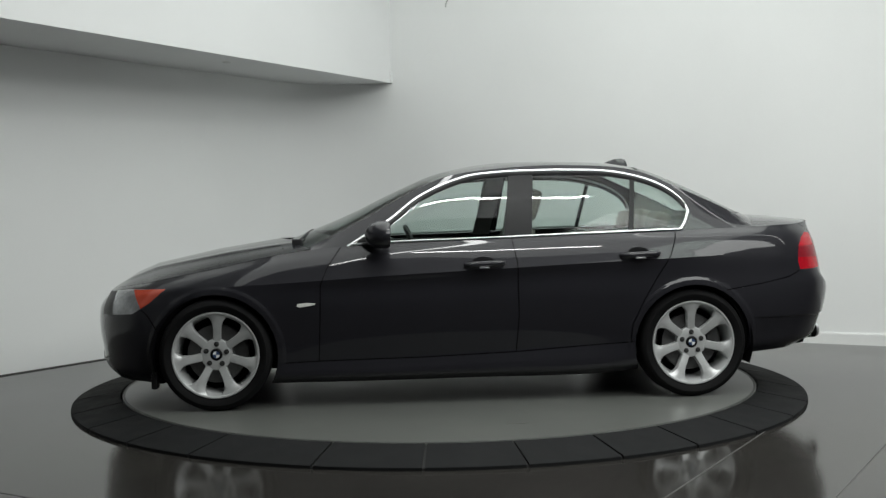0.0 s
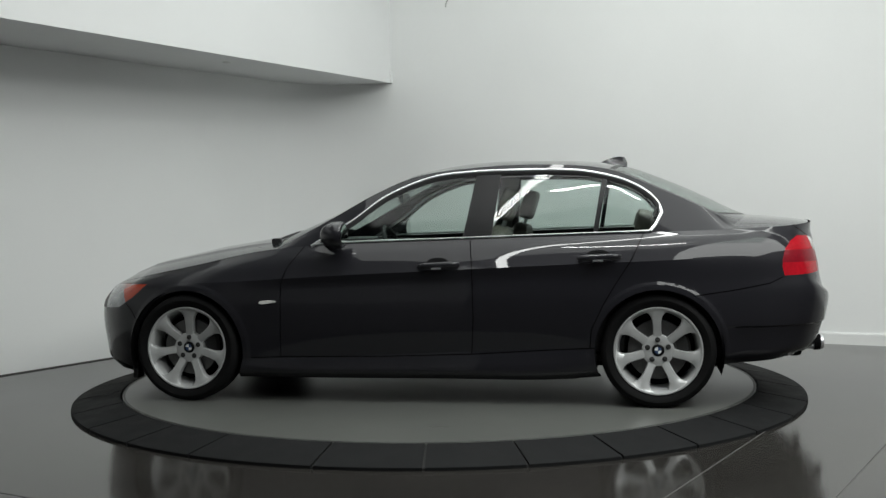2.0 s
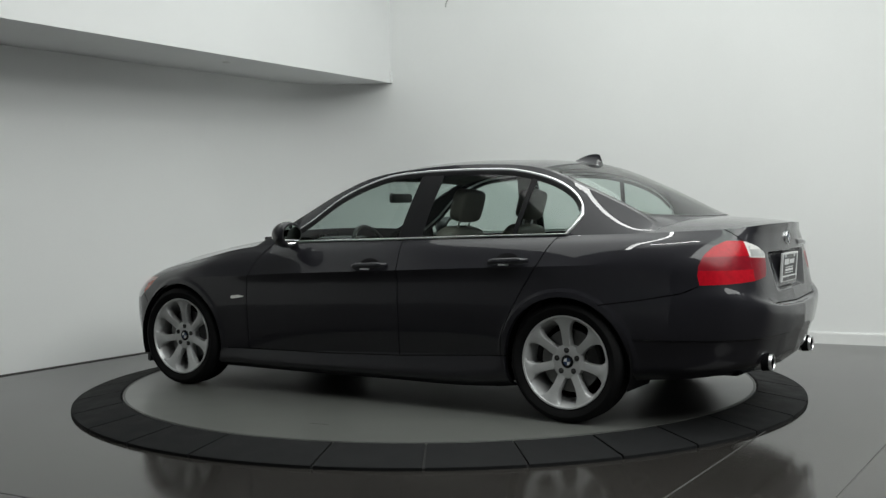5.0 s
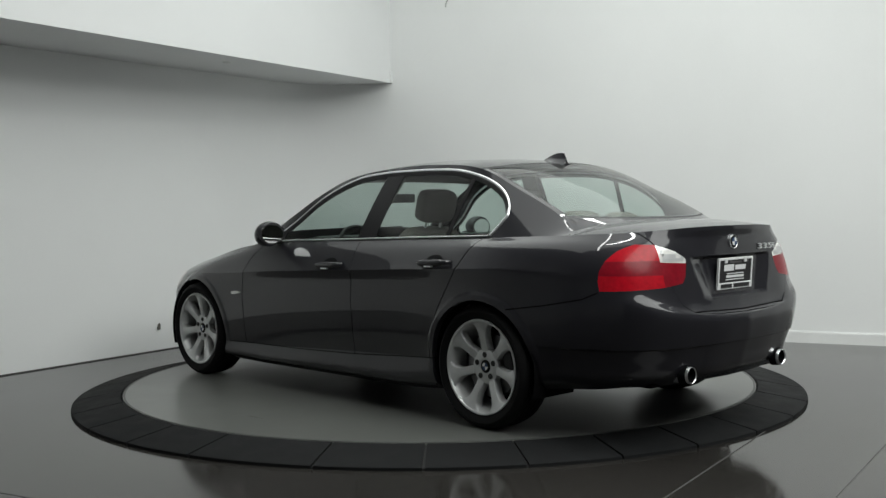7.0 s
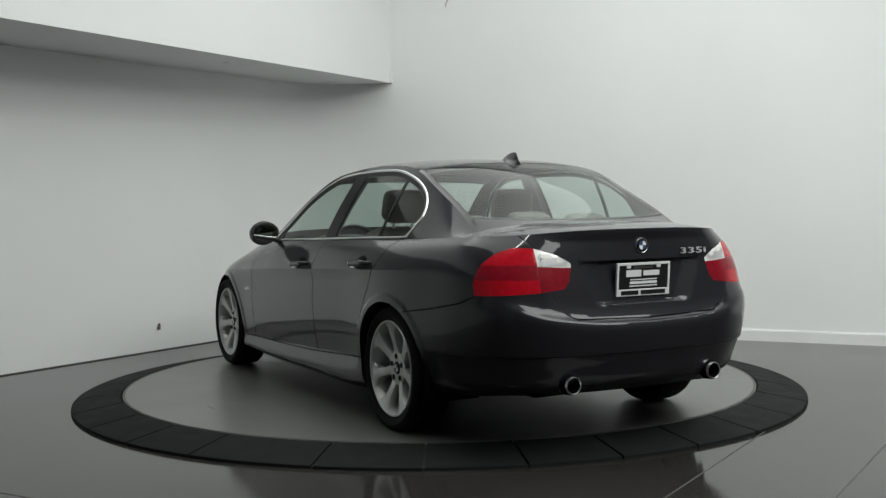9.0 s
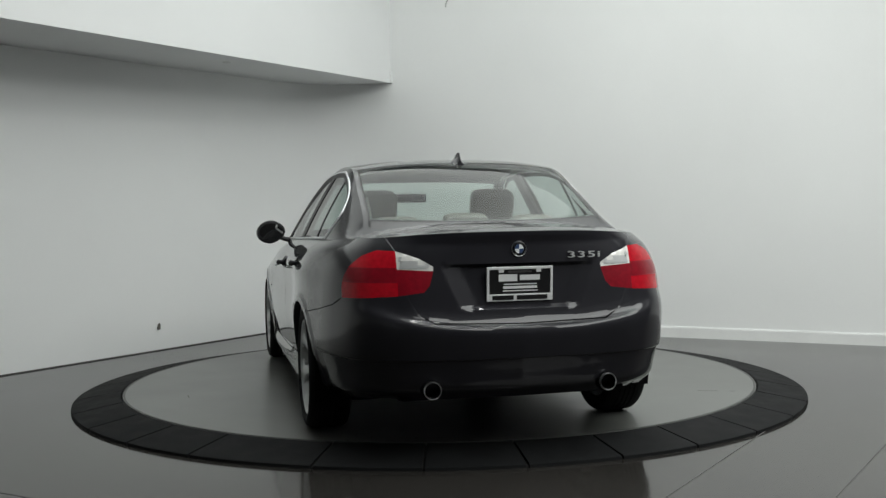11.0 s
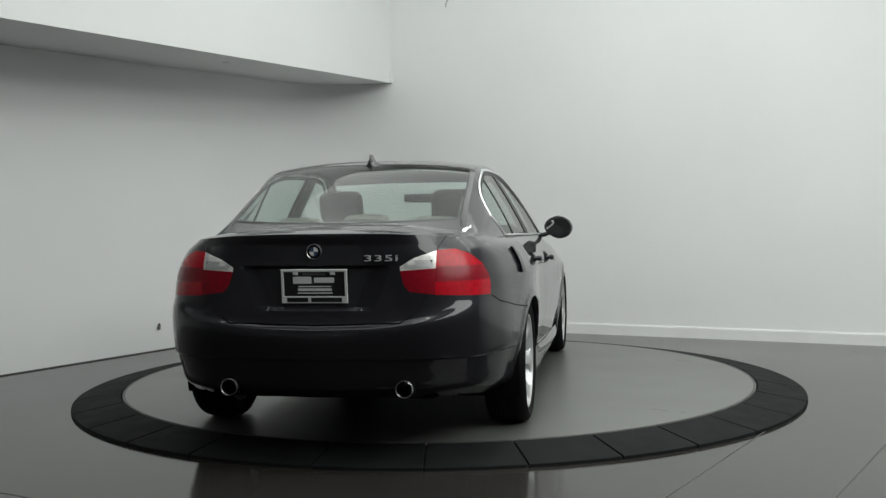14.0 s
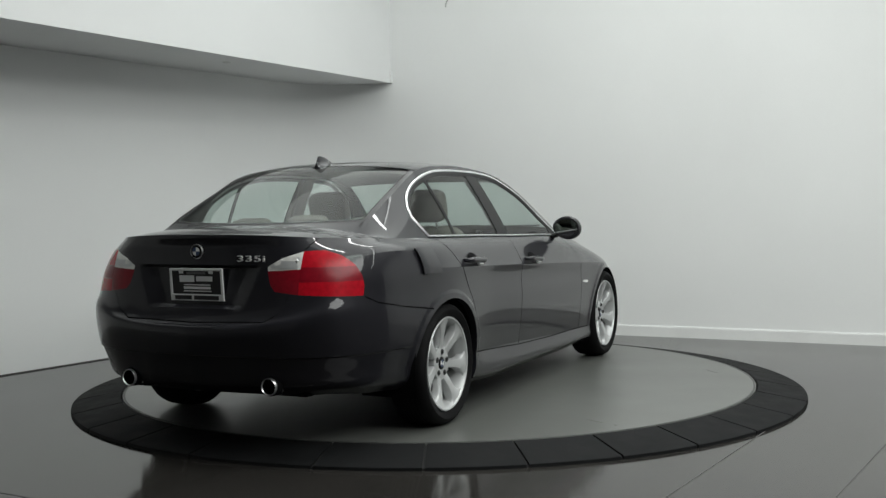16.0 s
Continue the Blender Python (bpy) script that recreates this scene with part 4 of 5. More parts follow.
    bm.faces.new(rows[-1][::-1])
    part("brake_caliper", bm, IRON, wheel, "dark cast brake caliper")
    bm = bmesh.new()
    lathe(bm, [(0.0, -0.05), (0.205, -0.05)], 48)
    part("brake_shield", bm, INNER, wheel)
    return wheel


def wheel_pose(x, s, spin):
    return Matrix.Translation((x, s * 0.790, 0.318)) @ Matrix.Rotation(-s * pi / 2, 4, "X") @ Matrix.Rotation(radians(spin), 4, "Z")


first = make_wheel()
first.parent = car
first.matrix_local = wheel_pose(1.38, 1, -3)
for x, s, spin in ((-1.38, 1, 2), (1.38, -1, 20), (-1.38, -1, 31)):
    w = copy_thing(first, wheel_pose(x, s, spin))
    w.parent = car

# wheel wells and underbody
for ax, az in AXLES:
    for s in (1, -1):
        bm = bmesh.new()
        rows = []
        for k in range(29):
            a = radians(-20 + 220 * k / 28)
            r = ARCH_R + 0.012
            rows.append([bm.verts.new((ax + r * cos(a), s * y, az + r * sin(a))) for y in (0.875, 0.56)])
        for p, q in zip(rows, rows[1:]):
            bm.faces.new((p[0], q[0], q[1], p[1]))
        bm.faces.new([r[1] for r in rows])
        part("wheel_arch_liner", bm, INNER, car)
bm = bmesh.new()
box(bm, -1.0, 1.02, -0.80, 0.80, 0.175, 0.24, 0.02)
box(bm, -2.20, 2.00, -0.55, 0.55, 0.25, 0.36, 0.03)
part("underbody", bm, INNER, car)
for s in (1, -1):
    bm = bmesh.new()
    box(bm, 1.715, 1.75, s * 0.79 - 0.05, s * 0.79 + 0.04, 0.125, 0.22, 0.010)
    part("mud_flap", bm, BLACK, car)
bm = bmesh.new()
tube(bm, [(-0.98, 0.70, 0.155), (-0.90, 0.74, 0.15), (-0.82, 0.74, 0.165)], 0.014)
part("jack_point", bm, BLACK, car)


# ---- door handles, indicators ----
def surf_y(x, z):
    """Half width of the body side at a place and height."""
    i = int(np.argmin([abs(c[40][0] - x) if len(c) else 9 for c in BODY_GRID[4 * PER_U:12 * PER_U]])) + 4 * PER_U
    col = BODY_GRID[i]
    return float(np.interp(z, [p[2] for p in col], [p[1] for p in col]))


def handle(x0, x1, z, s, door):
    n = 14
    bm = bmesh.new()
    rows = []
    for k in range(n + 1):
        q = k / n
        x = x0 + (x1 - x0) * q
        bow = min(1.0, min(q, 1 - q) / 0.12)
        thick = 0.010 + 0.006 * bow
        y = surf_y(x, z + 0.008 * q) + 0.004 + 0.030 * bow ** 0.6
        h = 0.010 + 0.008 * min(1.0, min(q, 1 - q) / 0.2)
        zz = z + 0.010 * q
        rows.append([bm.verts.new((x, s * (y + dy * thick), zz + dz * h)) for dy, dz in ((0, 1), (0.8, 0.7), (1, 0), (0.8, -0.7), (0, -1), (-0.9, -0.6), (-0.9, 0.6))])
    for p, q in zip(rows, rows[1:]):
        for k in range(7):
            bm.faces.new((p[k], q[k], q[(k + 1) % 7], p[(k + 1) % 7]))
    bm.faces.new(rows[0])
    bm.faces.new(rows[-1][::-1])
    h = part("door_handle", bm, PAINT, door, "body-coloured pull handle", angle=60)
    # flat dark disc on the door skin stands for the hollow's shade
    bm = bmesh.new()
    xc = x0 + (x1 - x0) * 0.47
    pts = [(xc + 0.062 * cos(a), z + 0.018 + 0.028 * sin(a)) for a in np.linspace(0, 2 * pi, 24, endpoint=False)]
    mid = bm.verts.new((xc, s * (surf_y(xc, z) + 0.005), z + 0.018))
    rim_v = [bm.verts.new((x, s * (surf_y(x, zz) + 0.0055), zz)) for x, zz in pts]
    for k in range(24):
        bm.faces.new((mid, rim_v[k], rim_v[(k + 1) % 24]))
    part("handle_shade", bm, INNER, door, "dark disc for the shaded hollow behind the handle")
    bm = bmesh.new()
    box(bm, xc - 0.028, xc + 0.028, s * (surf_y(xc, z) + 0.034), s * (surf_y(xc, z) + 0.050), z - 0.018, z - 0.011, 0.002)
    part("handle_trim", bm, CHROME, door)


for s, k in ((1, 0), (-1, 1)):
    handle(-0.034, -0.277, 0.800, s, door_f[k])
    handle(-0.942, -1.184, 0.838, s, door_r[k])
    bm = bmesh.new()
    pts = [(0.925, 0.586), (0.915, 0.600), (0.86, 0.606), (0.808, 0.600), (0.815, 0.592), (0.86, 0.584), (0.905, 0.578)]
    lo = [bm.verts.new((x, s * (surf_y(x, z) - 0.003), z)) for x, z in pts]
    hi = [bm.verts.new((0.865 + (x - 0.865) * 0.9, s * (surf_y(x, z) + 0.005), 0.592 + (z - 0.592) * 0.85)) for x, z in pts]
    bm.faces.new(hi)
    for a in range(7):
        bm.faces.new((lo[a], lo[(a + 1) % 7], hi[(a + 1) % 7], hi[a]))
    part("side_indicator", bm, WHITE_LENS, car, "clear side indicator lens")

    # door mirrors
    bm = bmesh.new()
    bmesh.ops.create_uvsphere(bm, u_segments=32, v_segments=20, radius=1.0)
    for v in bm.verts:
        x, y, z = v.co
        front = max(x, 0)
        v.co = Vector((max(x, -0.35) * 0.105, y * (0.098 - 0.022 * front), z * (0.079 - 0.012 * max(0.0, -y * s)) - 0.006 * y * s))
        v.co += Vector((0.425, s * 0.925, 0.982))
    shell = part("door_mirror", bm, PAINT, car, "body-coloured door mirror", angle=50)
    bm = bmesh.new()
    n = 32
    pts = [Vector((0.425 - 0.038, s * 0.925 + 0.080 * cos(2 * pi * a / n), 0.982 + 0.060 * sin(2 * pi * a / n) * (1 - 0.12 * (1 - s * cos(2 * pi * a / n)) / 2))) for a in range(n)]
    outer = [bm.verts.new(p + Vector((0, (p.y - s * 0.925) * 0.10, (p.z - 0.982) * 0.16))) for p in pts]
    inn = [bm.verts.new(p) for p in pts]
    dep = [bm.verts.new(p + Vector((0.012, 0, 0))) for p in pts]
    for a in range(n):
        b2 = (a + 1) % n
        bm.faces.new((outer[a], outer[b2], inn[b2], inn[a]))
        bm.faces.new((inn[a], inn[b2], dep[b2], dep[a]))
    part("mirror_rim", bm, BLACK, shell)
    bm = bmesh.new()
    bm.faces.new([bm.verts.new(p + Vector((-0.002, 0, 0))) for p in pts])
    part("mirror_glass", bm, MIRROR, shell, "silvered mirror glass", smooth=False)
    bm = bmesh.new()
    rows = []
    for q in np.linspace(0, 1, 9):
        c = Vector((0.45 + 0.06 * (1 - q), s * (0.785 + 0.085 * q), 0.925 + 0.025 * q * q))
        rows.append([bm.verts.new(c + Vector((0.045 * cos(a) * (1 - 0.25 * q), 0.0, 0.016 * sin(a)))) for a in np.linspace(0, 2 * pi, 12, endpoint=False)])
    for p, q in zip(rows, rows[1:]):
        for a in range(12):
            bm.faces.new((p[a], q[a], q[(a + 1) % 12], p[(a + 1) % 12]))
    bm.faces.new(rows[-1])
    part("mirror_arm", bm, BLACK, shell)

# ---- rear: exhausts, roundel, lettering, plate ----
for s in (1, -1):
    bm = bmesh.new()
    m = Matrix.Translation((-2.328, s * 0.415, 0.318)) @ Matrix.Rotation(-pi / 2, 4, "Y")
    lathe(bm, [(0.041, -0.14), (0.041, -0.001), (0.0385, 0.003), (0.0355, -0.002)], 32, m)
    ex = part("exhaust_tip", bm, CHROME, car, "round chrome exhaust tip")
    bm = bmesh.new()
    lathe(bm, [(0.0, -0.12), (0.0345, -0.12), (0.0355, -0.002)], 24, m)
    part("exhaust_bore", bm, INNER, ex)
    bm = bmesh.new()
    lathe(bm, [(0.041, -0.012), (0.045, -0.014), (0.048, -0.05)], 32, m)
    part("bumper_cutout", bm, INNER, rear_bumper, "dark cut-out round the exhaust")


def rear_x(y, z):
    """Where the tail's surface stands at a width and height."""
    best = min((rear_recess(p) for col in BODY_GRID[13 * PER_U:] for p in col), key=lambda p: (p[1] - abs(y)) ** 2 + (p[2] - z) ** 2)
    return best[0]


RM = lambda y, z, out=0.0: Matrix.Translation((rear_x(y, z) - out, y, z)) @ Matrix.Rotation(-pi / 2, 4, "Z") @ Matrix.Rotation(pi / 2, 4, "X")
bm = bmesh.new()
base = RM(0, 0.942, 0.002) @ Matrix.Diagonal((0.84, 0.84, 1, 1))
lathe(bm, [(0.0, 0.007), (0.026, 0.007), (0.036, 0.006), (0.0405, 0.003), (0.0405, -0.006)], 40, base)
badge = part("roundel", bm, GLOSS_BLACK, boot, "black round badge with blue and white quarters")
for k in range(4):
    bm = bmesh.new()
    pts = [(0, 0)] + [(0.0245 * cos(radians(90 * k + 1 + 88 * j / 8)), 0.0245 * sin(radians(90 * k + 1 + 88 * j / 8))) for j in range(9)]
    prism(bm, pts, 0.0072, 0.0085)
    bmesh.ops.transform(bm, matrix=base, verts=bm.verts[:])
    part("roundel_quarter", bm, WHITE if k % 2 == 0 else BLUE, badge, smooth=False)
bm = bmesh.new()
lathe(bm, [(0.0385, 0.005), (0.0405, 0.0065), (0.042, 0.004), (0.042, -0.004)], 40, base)
part("badge_ring", bm, CHROME, badge)


def lettering(text, size, depth, mat, place, parent, name, label="", shear=0.0):
    cu = bpy.data.curves.new(name, "FONT")
    cu.body, cu.size, cu.extrude, cu.align_x, cu.align_y, cu.shear = text, size, depth, "CENTER", "CENTER", shear
    cu.space_character = 1.12
    tmp = new(name, cu)
    me = bpy.data.meshes.new_from_object(tmp.evaluated_get(bpy.context.evaluated_depsgraph_get()))
    bpy.data.objects.remove(tmp)
    me.materials.clear()
    me.materials.append(mat)
    ob = new(name, me)
    ob.parent = parent
    ob.matrix_local = place
    return tagged(ob, label) if label else ob


LETTER = material("letter_metal", (0.72, 0.73, 0.73), 0.3, metal=0.45)
tmpl = RM(-0.312, 0.908, 0.016)
lettering("335i", 0.047, 0.004, LETTER, tmpl @ Matrix.Diagonal((1.85, 0.86, 1, 1)), boot, "model_lettering", "chrome model number 335i")

pm = Matrix.Translation((-2.306, 0, 0.784)) @ Matrix.Rotation(-pi / 2, 4, "Z") @ Matrix.Rotation(radians(90 + 4), 4, "X")


def on_plate(bm):
    bmesh.ops.transform(bm, matrix=pm, verts=bm.verts[:])
    return bm


bm = bmesh.new()
box(bm, -0.150, 0.150, -0.072, 0.072, -0.006, 0.001, 0.001)
board = part("number_plate", on_plate(bm), PLATE_BLACK, boot, "black dealer plate in a chrome frame", smooth=False)
FR = material("plate_frame_metal", (0.78, 0.79, 0.79), 0.25, metal=0.12, vary=0.05, scale=30)
bm = bmesh.new()
box(bm, -0.156, 0.156, 0.066, 0.078, -0.006, 0.006, 0.002)
box(bm, -0.156, 0.156, -0.078, -0.046, -0.006, 0.006, 0.002)
box(bm, -0.156, -0.144, -0.05, 0.07, -0.006, 0.006, 0.002)
box(bm, 0.144, 0.156, -0.05, 0.07, -0.006, 0.006, 0.002)
box(bm, -0.10, -0.076, 0.052, 0.07, -0.006, 0.0055, 0.002)
box(bm, 0.076, 0.10, 0.052, 0.07, -0.006, 0.0055, 0.002)
part("plate_frame", on_plate(bm), FR, board, "bright metal plate frame", smooth=False)
# plain bars in place of the dealer's words
BARS = [(-0.100, -0.012, 0.012, 0.044, WHITE), (0.0, 0.095, 0.016, 0.040, WHITE), (-0.075, 0.080, -0.004, 0.001, WHITE), (-0.078, 0.082, -0.022, -0.010, WHITE),
        (-0.080, 0.085, -0.034, -0.029, WHITE), (-0.055, 0.055, 0.050, 0.060, STEEL)]
for x0, x1, z0, z1, mat in BARS:
    bm = bmesh.new()
    box(bm, x0, x1, z0, z1, 0.001, 0.0022)
    part("word_bar", on_plate(bm), mat, board, smooth=False)
for x0, x1 in ((-0.130, -0.030), (-0.015, 0.13)):
    bm = bmesh.new()
    box(bm, x0, x1, -0.072, -0.052, 0.006, 0.0072)
    part("word_bar", on_plate(bm), PLATE_BLACK, board, smooth=False)
bm = bmesh.new()
box(bm, -0.23, 0.23, -0.012, 0.0, 0.0, 0.012, 0.004, Matrix.Translation((-2.268, 0, 0.873)) @ Matrix.Rotation(-pi / 2, 4, "Z") @ Matrix.Rotation(pi / 2, 4, "X"))
part("lid_grip", bm, GLOSS_BLACK, boot)

# ---- roof fin, wipers, fuel flap ----
bm = bmesh.new()
rows = []
for q in np.linspace(0, 1, 13):
    x = -1.035 - 0.185 * q
    h = 0.064 * math.sin(min(1.0, q / 0.92) * pi / 2) ** 1.15 * (1 if q < 0.95 else 0.55)
    w = 0.046 * math.sin(pi * (0.12 + 0.62 * q)) ** 0.6
    zb = along([(p[0], p[2]) for p in SPINE_S], x) - 0.004
    rows.append([bm.verts.new((x, y, zb + z)) for y, z in ((-w, 0), (-w * 0.42, h * 0.22), (-w * 0.15, h * 0.6), (0, h), (w * 0.15, h * 0.6), (w * 0.42, h * 0.22), (w, 0))])
for p, q in zip(rows, rows[1:]):
    for k in range(6):
        bm.faces.new((p[k], q[k], q[k + 1], p[k + 1]))
bm.faces.new(rows[0])
bm.faces.new(rows[-1][::-1])
part("roof_aerial", bm, PAINT, car, "shark-fin roof aerial", angle=50)
for y0, y1, x0 in ((0.50, -0.08, 0.90), (-0.06, -0.56, 0.90)):
    bm = bmesh.new()
    tube(bm, [(x0 + 0.03, y0, 0.935), (x0, y0 - 0.08, 0.962), (x0 - 0.02, (y0 + y1) / 2, 0.985), (x0 - 0.03, y1, 0.990)], 0.006)
    box(bm, x0, x0 + 0.06, y0 - 0.02, y0 + 0.02, 0.92, 0.955, 0.008)
    part("wiper", bm, BLACK, car, "black windscreen wiper")
bm = bmesh.new()
box(bm, 0.80, 1.02, -0.60, 0.60, 0.87, 0.905, 0.01)
part("cowl_panel", bm, BLACK, car)

fx0, fx1, fz0, fz1 = -1.475, -1.640, 0.800, 0.930
bm = bmesh.new()
pts = [(fx0 + (fx1 - fx0) * a, fz0 + (fz1 - fz0) * b2) for a, b2 in ((0.06, 0), (0.94, 0), (1, 0.06), (1, 0.94), (0.94, 1), (0.06, 1), (0, 0.94), (0, 0.06))]
mid = bm.verts.new(((fx0 + fx1) / 2, -surf_y((fx0 + fx1) / 2, 0.89) - 0.002, (fz0 + fz1) / 2))
vs = [bm.verts.new((x, -surf_y(x, z) - 0.003, z)) for x, z in pts]
for k in range(8):
    bm.faces.new((mid, vs[k], vs[(k + 1) % 8]))
part("filler_recess", bm, INNER, car, "dark fuel filler recess")
bm = bmesh.new()
g = []
for a in np.linspace(0, 1, 7):
    col = []
    for b2 in np.linspace(0, 1, 7):
        x, z = fx0 + (fx1 - fx0) * a, fz0 + (fz1 - fz0) * b2
        col.append((x, -surf_y(x, z) - 0.004, z))
    g.append(col)
V = [[bm.verts.new(p) for p in col] for col in g]
for i in range(6):
    for j in range(6):
        bm.faces.new((V[i][j], V[i + 1][j], V[i + 1][j + 1], V[i][j + 1]))
gg = bmesh.ops.extrude_face_region(bm, geom=bm.faces[:])
for v in gg["geom"]:
    if isinstance(v, bmesh.types.BMVert):
        v.co.y -= 0.005
hinge = Vector((fx0, -surf_y(fx0, fz0) - 0.004, fz0))
axis = Vector((fx0, -surf_y(fx0, fz1) - 0.004, fz1)) - hinge
bmesh.ops.transform(bm, matrix=Matrix.Translation(hinge) @ Matrix.Rotation(radians(3), 4, axis) @ Matrix.Translation(-hinge), verts=bm.verts[:])
part("fuel_flap", bm, PAINT, car, "fuel filler flap standing ajar", angle=40)
for s in (1, -1):
    bm = bmesh.new()
    pts = [(2.108, 0.35), (2.075, 0.44), (2.040, 0.53), (1.985, 0.63)]
    rows = []
    for x, y in pts:
        rows.append([bm.verts.new((x + 0.004, s * y, z)) for z in (0.255, 0.275, 0.31, 0.325)])
    for p, q in zip(rows, rows[1:]):
        for k in range(3):
            bm.faces.new((p[k], q[k], q[k + 1], p[k + 1]))
    part("air_intake", bm, INNER, car, "dark lower air intake")

# ---- inside ----


def cushion(bm, x0, x1, y0, y1, z0, z1, r=0.05, m=None):
    """A padded block with swollen faces and round edges."""
    made = bmesh.ops.create_uvsphere(bm, u_segments=28, v_segments=18, radius=1.0)["verts"]
    half = Vector(((x1 - x0) / 2, (y1 - y0) / 2, (z1 - z0) / 2))
    mid = Vector(((x1 + x0) / 2, (y1 + y0) / 2, (z1 + z0) / 2))
    for v in made:
        v.co = Vector([math.copysign(abs(c) ** 0.42, c) * h for c, h in zip(v.co, half)]) + mid
    if m is not None:
        bmesh.ops.transform(bm, matrix=m, verts=made)
    return made


def seat(x, y, heads=True):
    lean_m = Matrix.Translation((x, y, 0.42)) @ Matrix.Rotation(radians(-17), 4, "Y")
    bm = bmesh.new()
    cushion(bm, x - 0.02, x + 0.50, y - 0.25, y + 0.25, 0.30, 0.46, 0.06)
    base = part("front_seat", bm, SEAT, car, "grey leather front seat")
    bm = bmesh.new()
    cushion(bm, -0.07, 0.07, -0.245, 0.245, 0.0, 0.62, 0.055, lean_m)
    part("backrest", bm, SEAT, base)
    bm = bmesh.new()
    vs = cushion(bm, -0.045, 0.055, -0.135, 0.135, 0.655, 0.85, 0.045, lean_m)
    part("headrest", bm, SEAT, base)
    for dy in (-0.06, 0.06):
        bm = bmesh.new()
        tube(bm, [lean_m @ Vector((0, dy, 0.60)), lean_m @ Vector((0, dy, 0.68))], 0.007)
        part("headrest_post", bm, CHROME, base)


seat(-0.29, 0.36)
seat(-0.35, -0.36)
bm = bmesh.new()
cushion(bm, -1.0, -0.45, -0.62, 0.62, 0.30, 0.47, 0.06)
bench = part("rear_seat", bm, SEAT, car, "grey leather rear bench")
bm = bmesh.new()
cushion(bm, -0.07, 0.07, -0.62, 0.62, 0.0, 0.55, 0.05, Matrix.Translation((-1.02, 0, 0.44)) @ Matrix.Rotation(radians(-25), 4, "Y"))
part("bench_backrest", bm, SEAT, bench)
for y, hgt, w in ((0.38, 0.12, 0.125), (-0.38, 0.12, 0.125), (0.0, 0.135, 0.125)):
    bm = bmesh.new()
    cushion(bm, -0.05, 0.05, -w, w, 0.0, hgt, 0.04, Matrix.Translation((-1.30, y, 0.965)) @ Matrix.Rotation(radians(-14), 4, "Y"))
    part("rear_headrest", bm, SEAT, bench)
bm = bmesh.new()
box(bm, -1.86, -1.28, -0.62, 0.62, 0.95, 0.985, 0.012)
part("parcel_shelf", bm, DASH, car, "dark parcel shelf under the rear window")
bm = bmesh.new()
box(bm, 0.36, 0.90, -0.70, 0.70, 0.62, 0.91, 0.05)
dash = part("dashboard", bm, DASH, car, "dark moulded dashboard")
bm = bmesh.new()
box(bm, 0.34, 0.54, 0.20, 0.52, 0.88, 0.955, 0.035)
part("instrument_hood", bm, DASH, dash)
bm = bmesh.new()
ringm = Matrix.Translation((0.20, 0.36, 0.855)) @ Matrix.Rotation(radians(-66), 4, "Y")
lathe(bm, [(0.175 + 0.014 * cos(a), 0.014 * sin(a)) for a in np.linspace(0, 2 * pi, 10, endpoint=False)], 40, ringm, close=True)
sw = part("steering_wheel", bm, BLACK, car, "black leather steering wheel")
bm = bmesh.new()
box(bm, -0.07, 0.07, -0.065, 0.065, -0.03, 0.015, 0.015, ringm)
box(bm, -0.165, 0.165, -0.018, 0.018, -0.015, 0.0, 0.005, ringm @ Matrix.Rotation(pi / 2, 4, "Z"))
part("wheel_centre", bm, BLACK, sw)
bm = bmesh.new()
box(bm, 0.205, 0.24, -0.115, 0.115, 1.165, 1.225, 0.015)
tube(bm, [(0.235, 0, 1.20), (0.30, 0, 1.225)], 0.010)
part("interior_mirror", bm, BLACK, car, "black rear-view mirror")
bm = bmesh.new()
box(bm, -1.25, 0.9, -0.80, 0.80, 0.25, 0.29, 0.01)
part("carpet", bm, CARPET, car)
for s in (1, -1):
    bm = bmesh.new()
    box(bm, -1.2, 0.60, s * 0.745 - 0.03, s * 0.745 + 0.03, 0.30, 0.912, 0.02)
    part("door_lining", bm, DASH, car)
    bm = bmesh.new()
    rows = []
    for x, z in ((-0.33, 0.93), (-0.37, 1.12), (-0.42, 1.33)):
        rows.append([bm.verts.new((x + dx, s * (side_y(x, z) - 0.035), z)) for dx in (-0.06, 0.06)] + [bm.verts.new((x + dx, s * (side_y(x, z) - 0.012), z)) for dx in (0.06, -0.06)])
    for p, q in zip(rows, rows[1:]):
        for k in range(4):
            bm.faces.new((p[k], q[k], q[(k + 1) % 4], p[(k + 1) % 4]))
    part("post_trim", bm, LINER, car)
    bm = side_strip(lambda x: belt(x)[1], lambda x: rail(x)[1] - 0.01, -1.43, -1.80, 5, s < 0, 0.06)
    part("pillar_trim", bm, LINER, car)

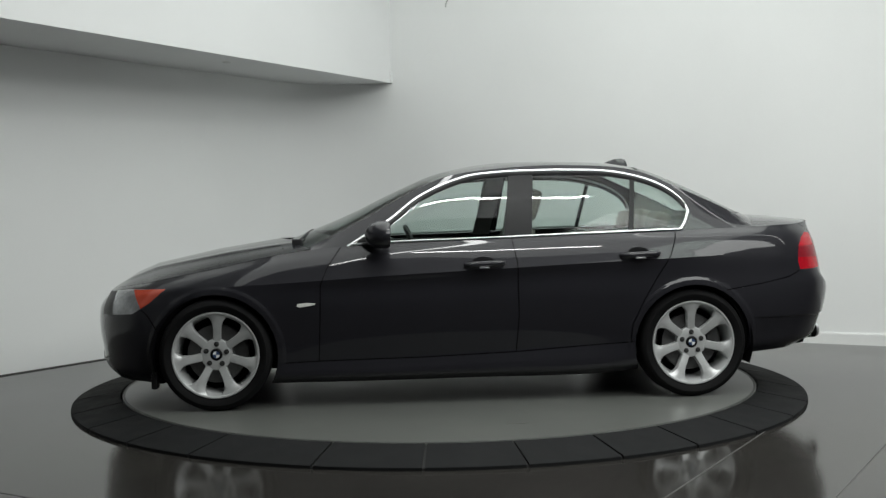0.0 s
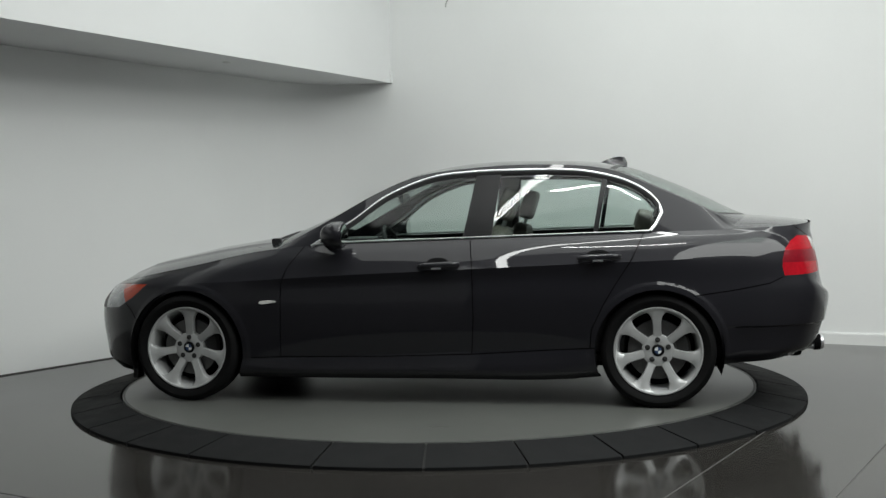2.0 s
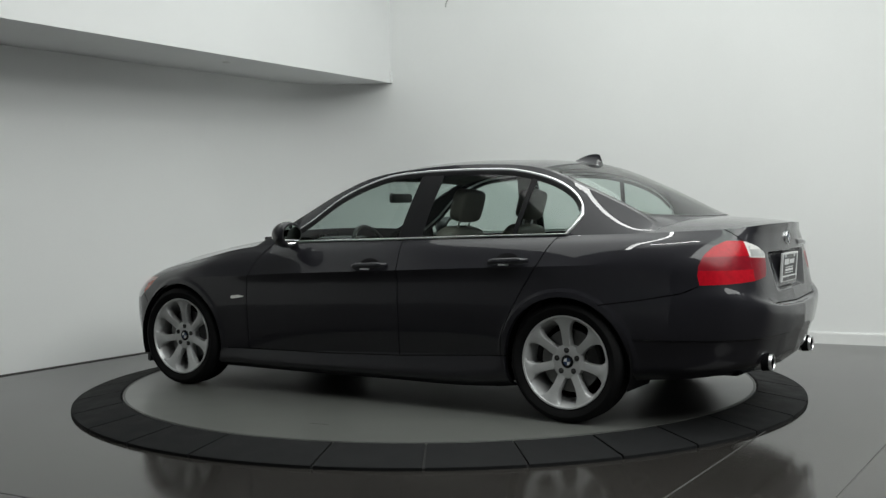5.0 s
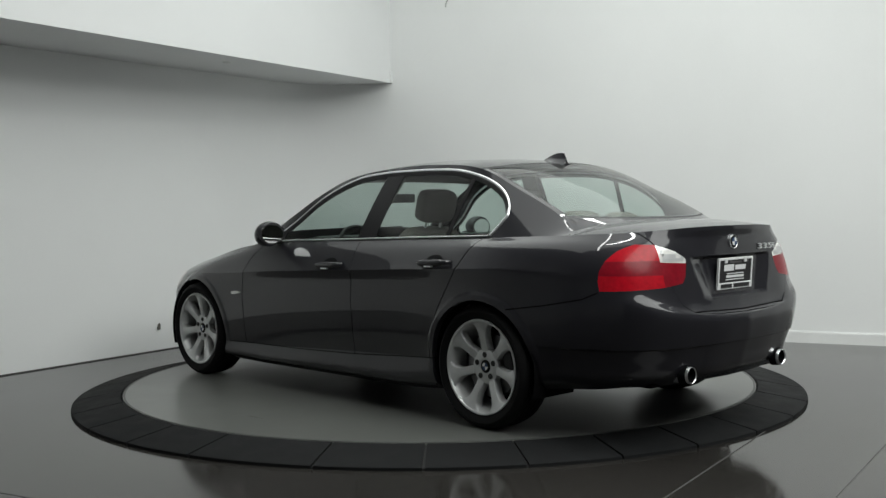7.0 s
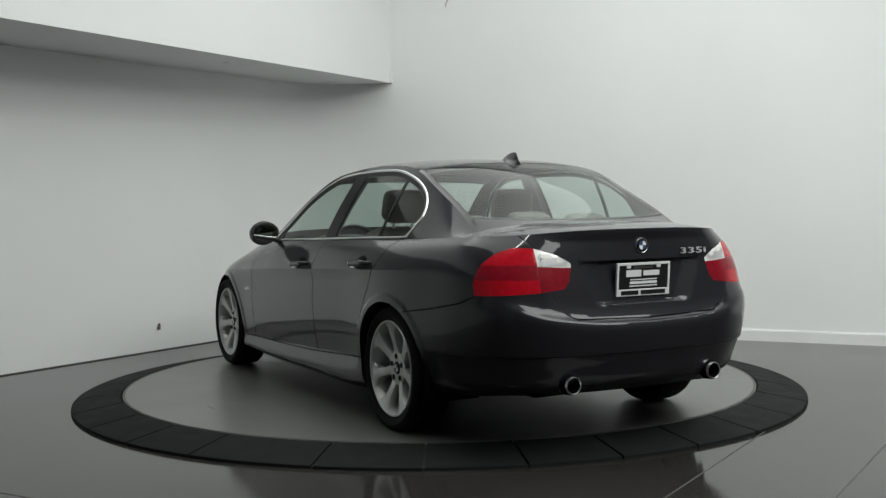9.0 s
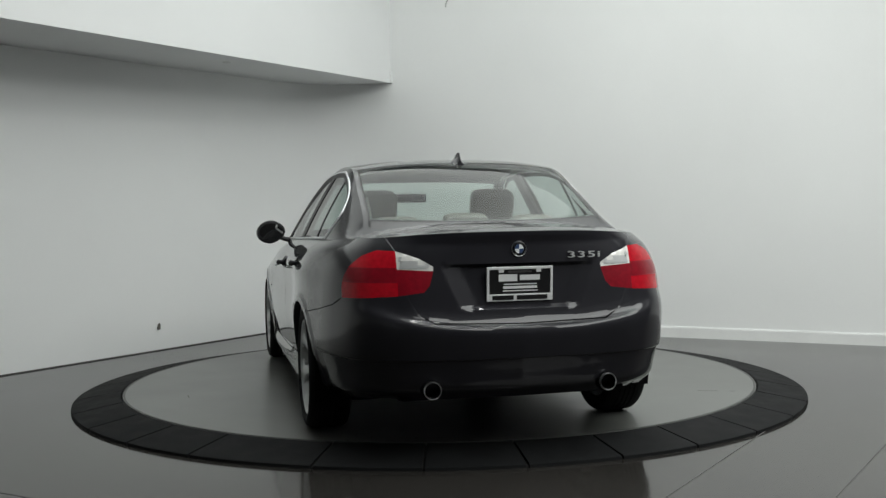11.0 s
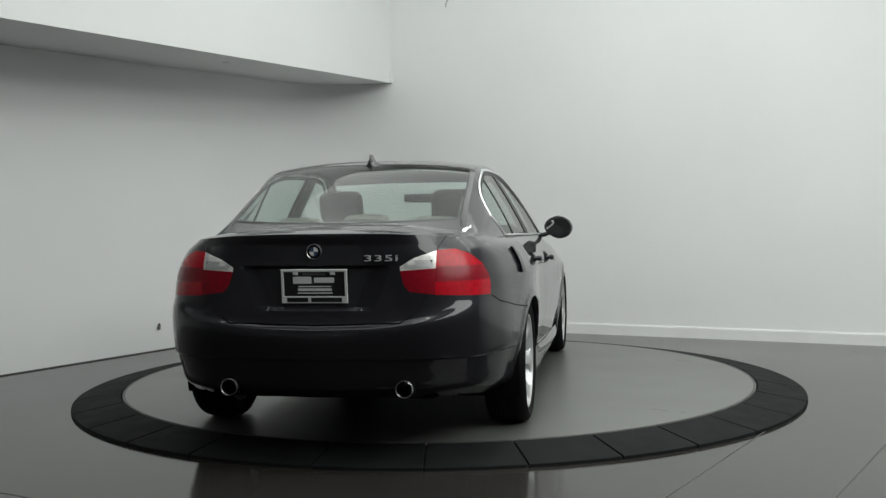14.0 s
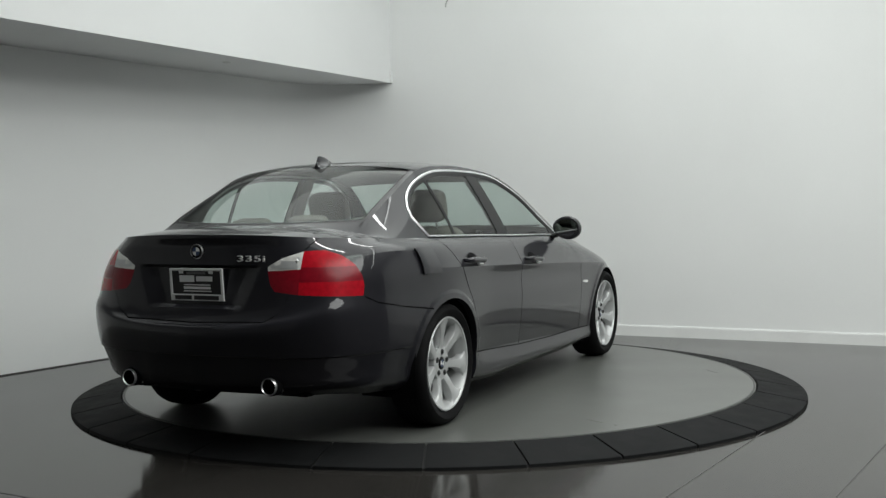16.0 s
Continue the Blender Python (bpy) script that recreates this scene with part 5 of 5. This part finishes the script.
# ---- small marks of the room ----
SCUFF = material("scuff", (0.12, 0.11, 0.10), 0.8, vary=0.3, scale=60)
bm = bmesh.new()
mk = Vector((-2.450, 9.222))
mo = mk - NL * 0.002
for k in range(5):
    a = random.uniform(0, 6.28)
    box(bm, -0.012, 0.012, -0.004, 0.004, -0.012, 0.016, 0.002, Matrix.Translation((mo.x + random.uniform(-0.008, 0.008), mo.y + random.uniform(-0.01, 0.01), 0.20 + random.uniform(-0.012, 0.02))) @ Matrix.Rotation(radians(57.7), 4, "Z") @ Matrix.Rotation(a, 4, "Y"))
tagged(part("wall_scuff", bm, SCUFF), "small dark scuff on the white wall near the floor", "scuff")

bm = bmesh.new()
tube(bm, [(0.100, 10.535, 3.40), (0.092, 10.540, 3.26), (0.080, 10.548, 3.19), (0.064, 10.556, 3.155), (0.060, 10.560, 3.125)], 0.006, 6)
tagged(part("cable_end", bm, METAL_GREY), "short grey cable end hanging on the white wall", "cable")
bm = bmesh.new()
lathe(bm, [(0.0, -0.012), (0.02, -0.012), (0.034, -0.006), (0.038, 0.0)], 20, Matrix.Translation((-1.791, 9.127, SOFF_Z)))
tagged(part("sprinkler_cap", bm, TRIM), "small white round cap under the bulkhead", "ceiling cap")
for (x0, y0), (x1, y1), w in (((0.922, 1.452), (0.965, 1.560), 0.004), ((0.985, 1.625), (1.000, 1.650), 0.006), ((-1.30, -0.90), (-1.24, -0.98), 0.004), ((0.35, -1.62), (0.47, -1.60), 0.004), ((-1.0, 1.5), (-0.9, 1.62), 0.003)):
    a, b = Vector((x0, y0)), Vector((x1, y1))
    n = Vector((-(b - a).y, (b - a).x)).normalized() * w / 2
    bm = bmesh.new()
    prism(bm, [a + n * 0.3, a - n * 0.3, (a + b) / 2 - n, b - n * 0.3, b + n * 0.3, (a + b) / 2 + n], DZ - 0.002, DZ + 0.0008)
    part("scratch", bm, SCUFF, disc, "dark scratch in the platform top", smooth=False)


def car_turn(t):
    """The turntable's angle in degrees at t seconds."""
    return 185.963 - 7.5292 * t - 0.01769 * (t - 8.0) ** 2


def motions():
    rows_car, rows_disc = [], []
    for k in range(33):
        t = 0.5 * k
        a = radians(car_turn(t))
        px, py = 0.0323, -0.1475
        rows_car.append((t, pose(CX - (px * cos(a) - py * sin(a)), CY - (px * sin(a) + py * cos(a)), DZ, 0, 0, car_turn(t))))
        rows_disc.append((t, pose(CX, CY, 0, 0, 0, car_turn(t) - car_turn(0))))
    walk(car, rows_car)
    walk(disc, rows_disc)


motions()
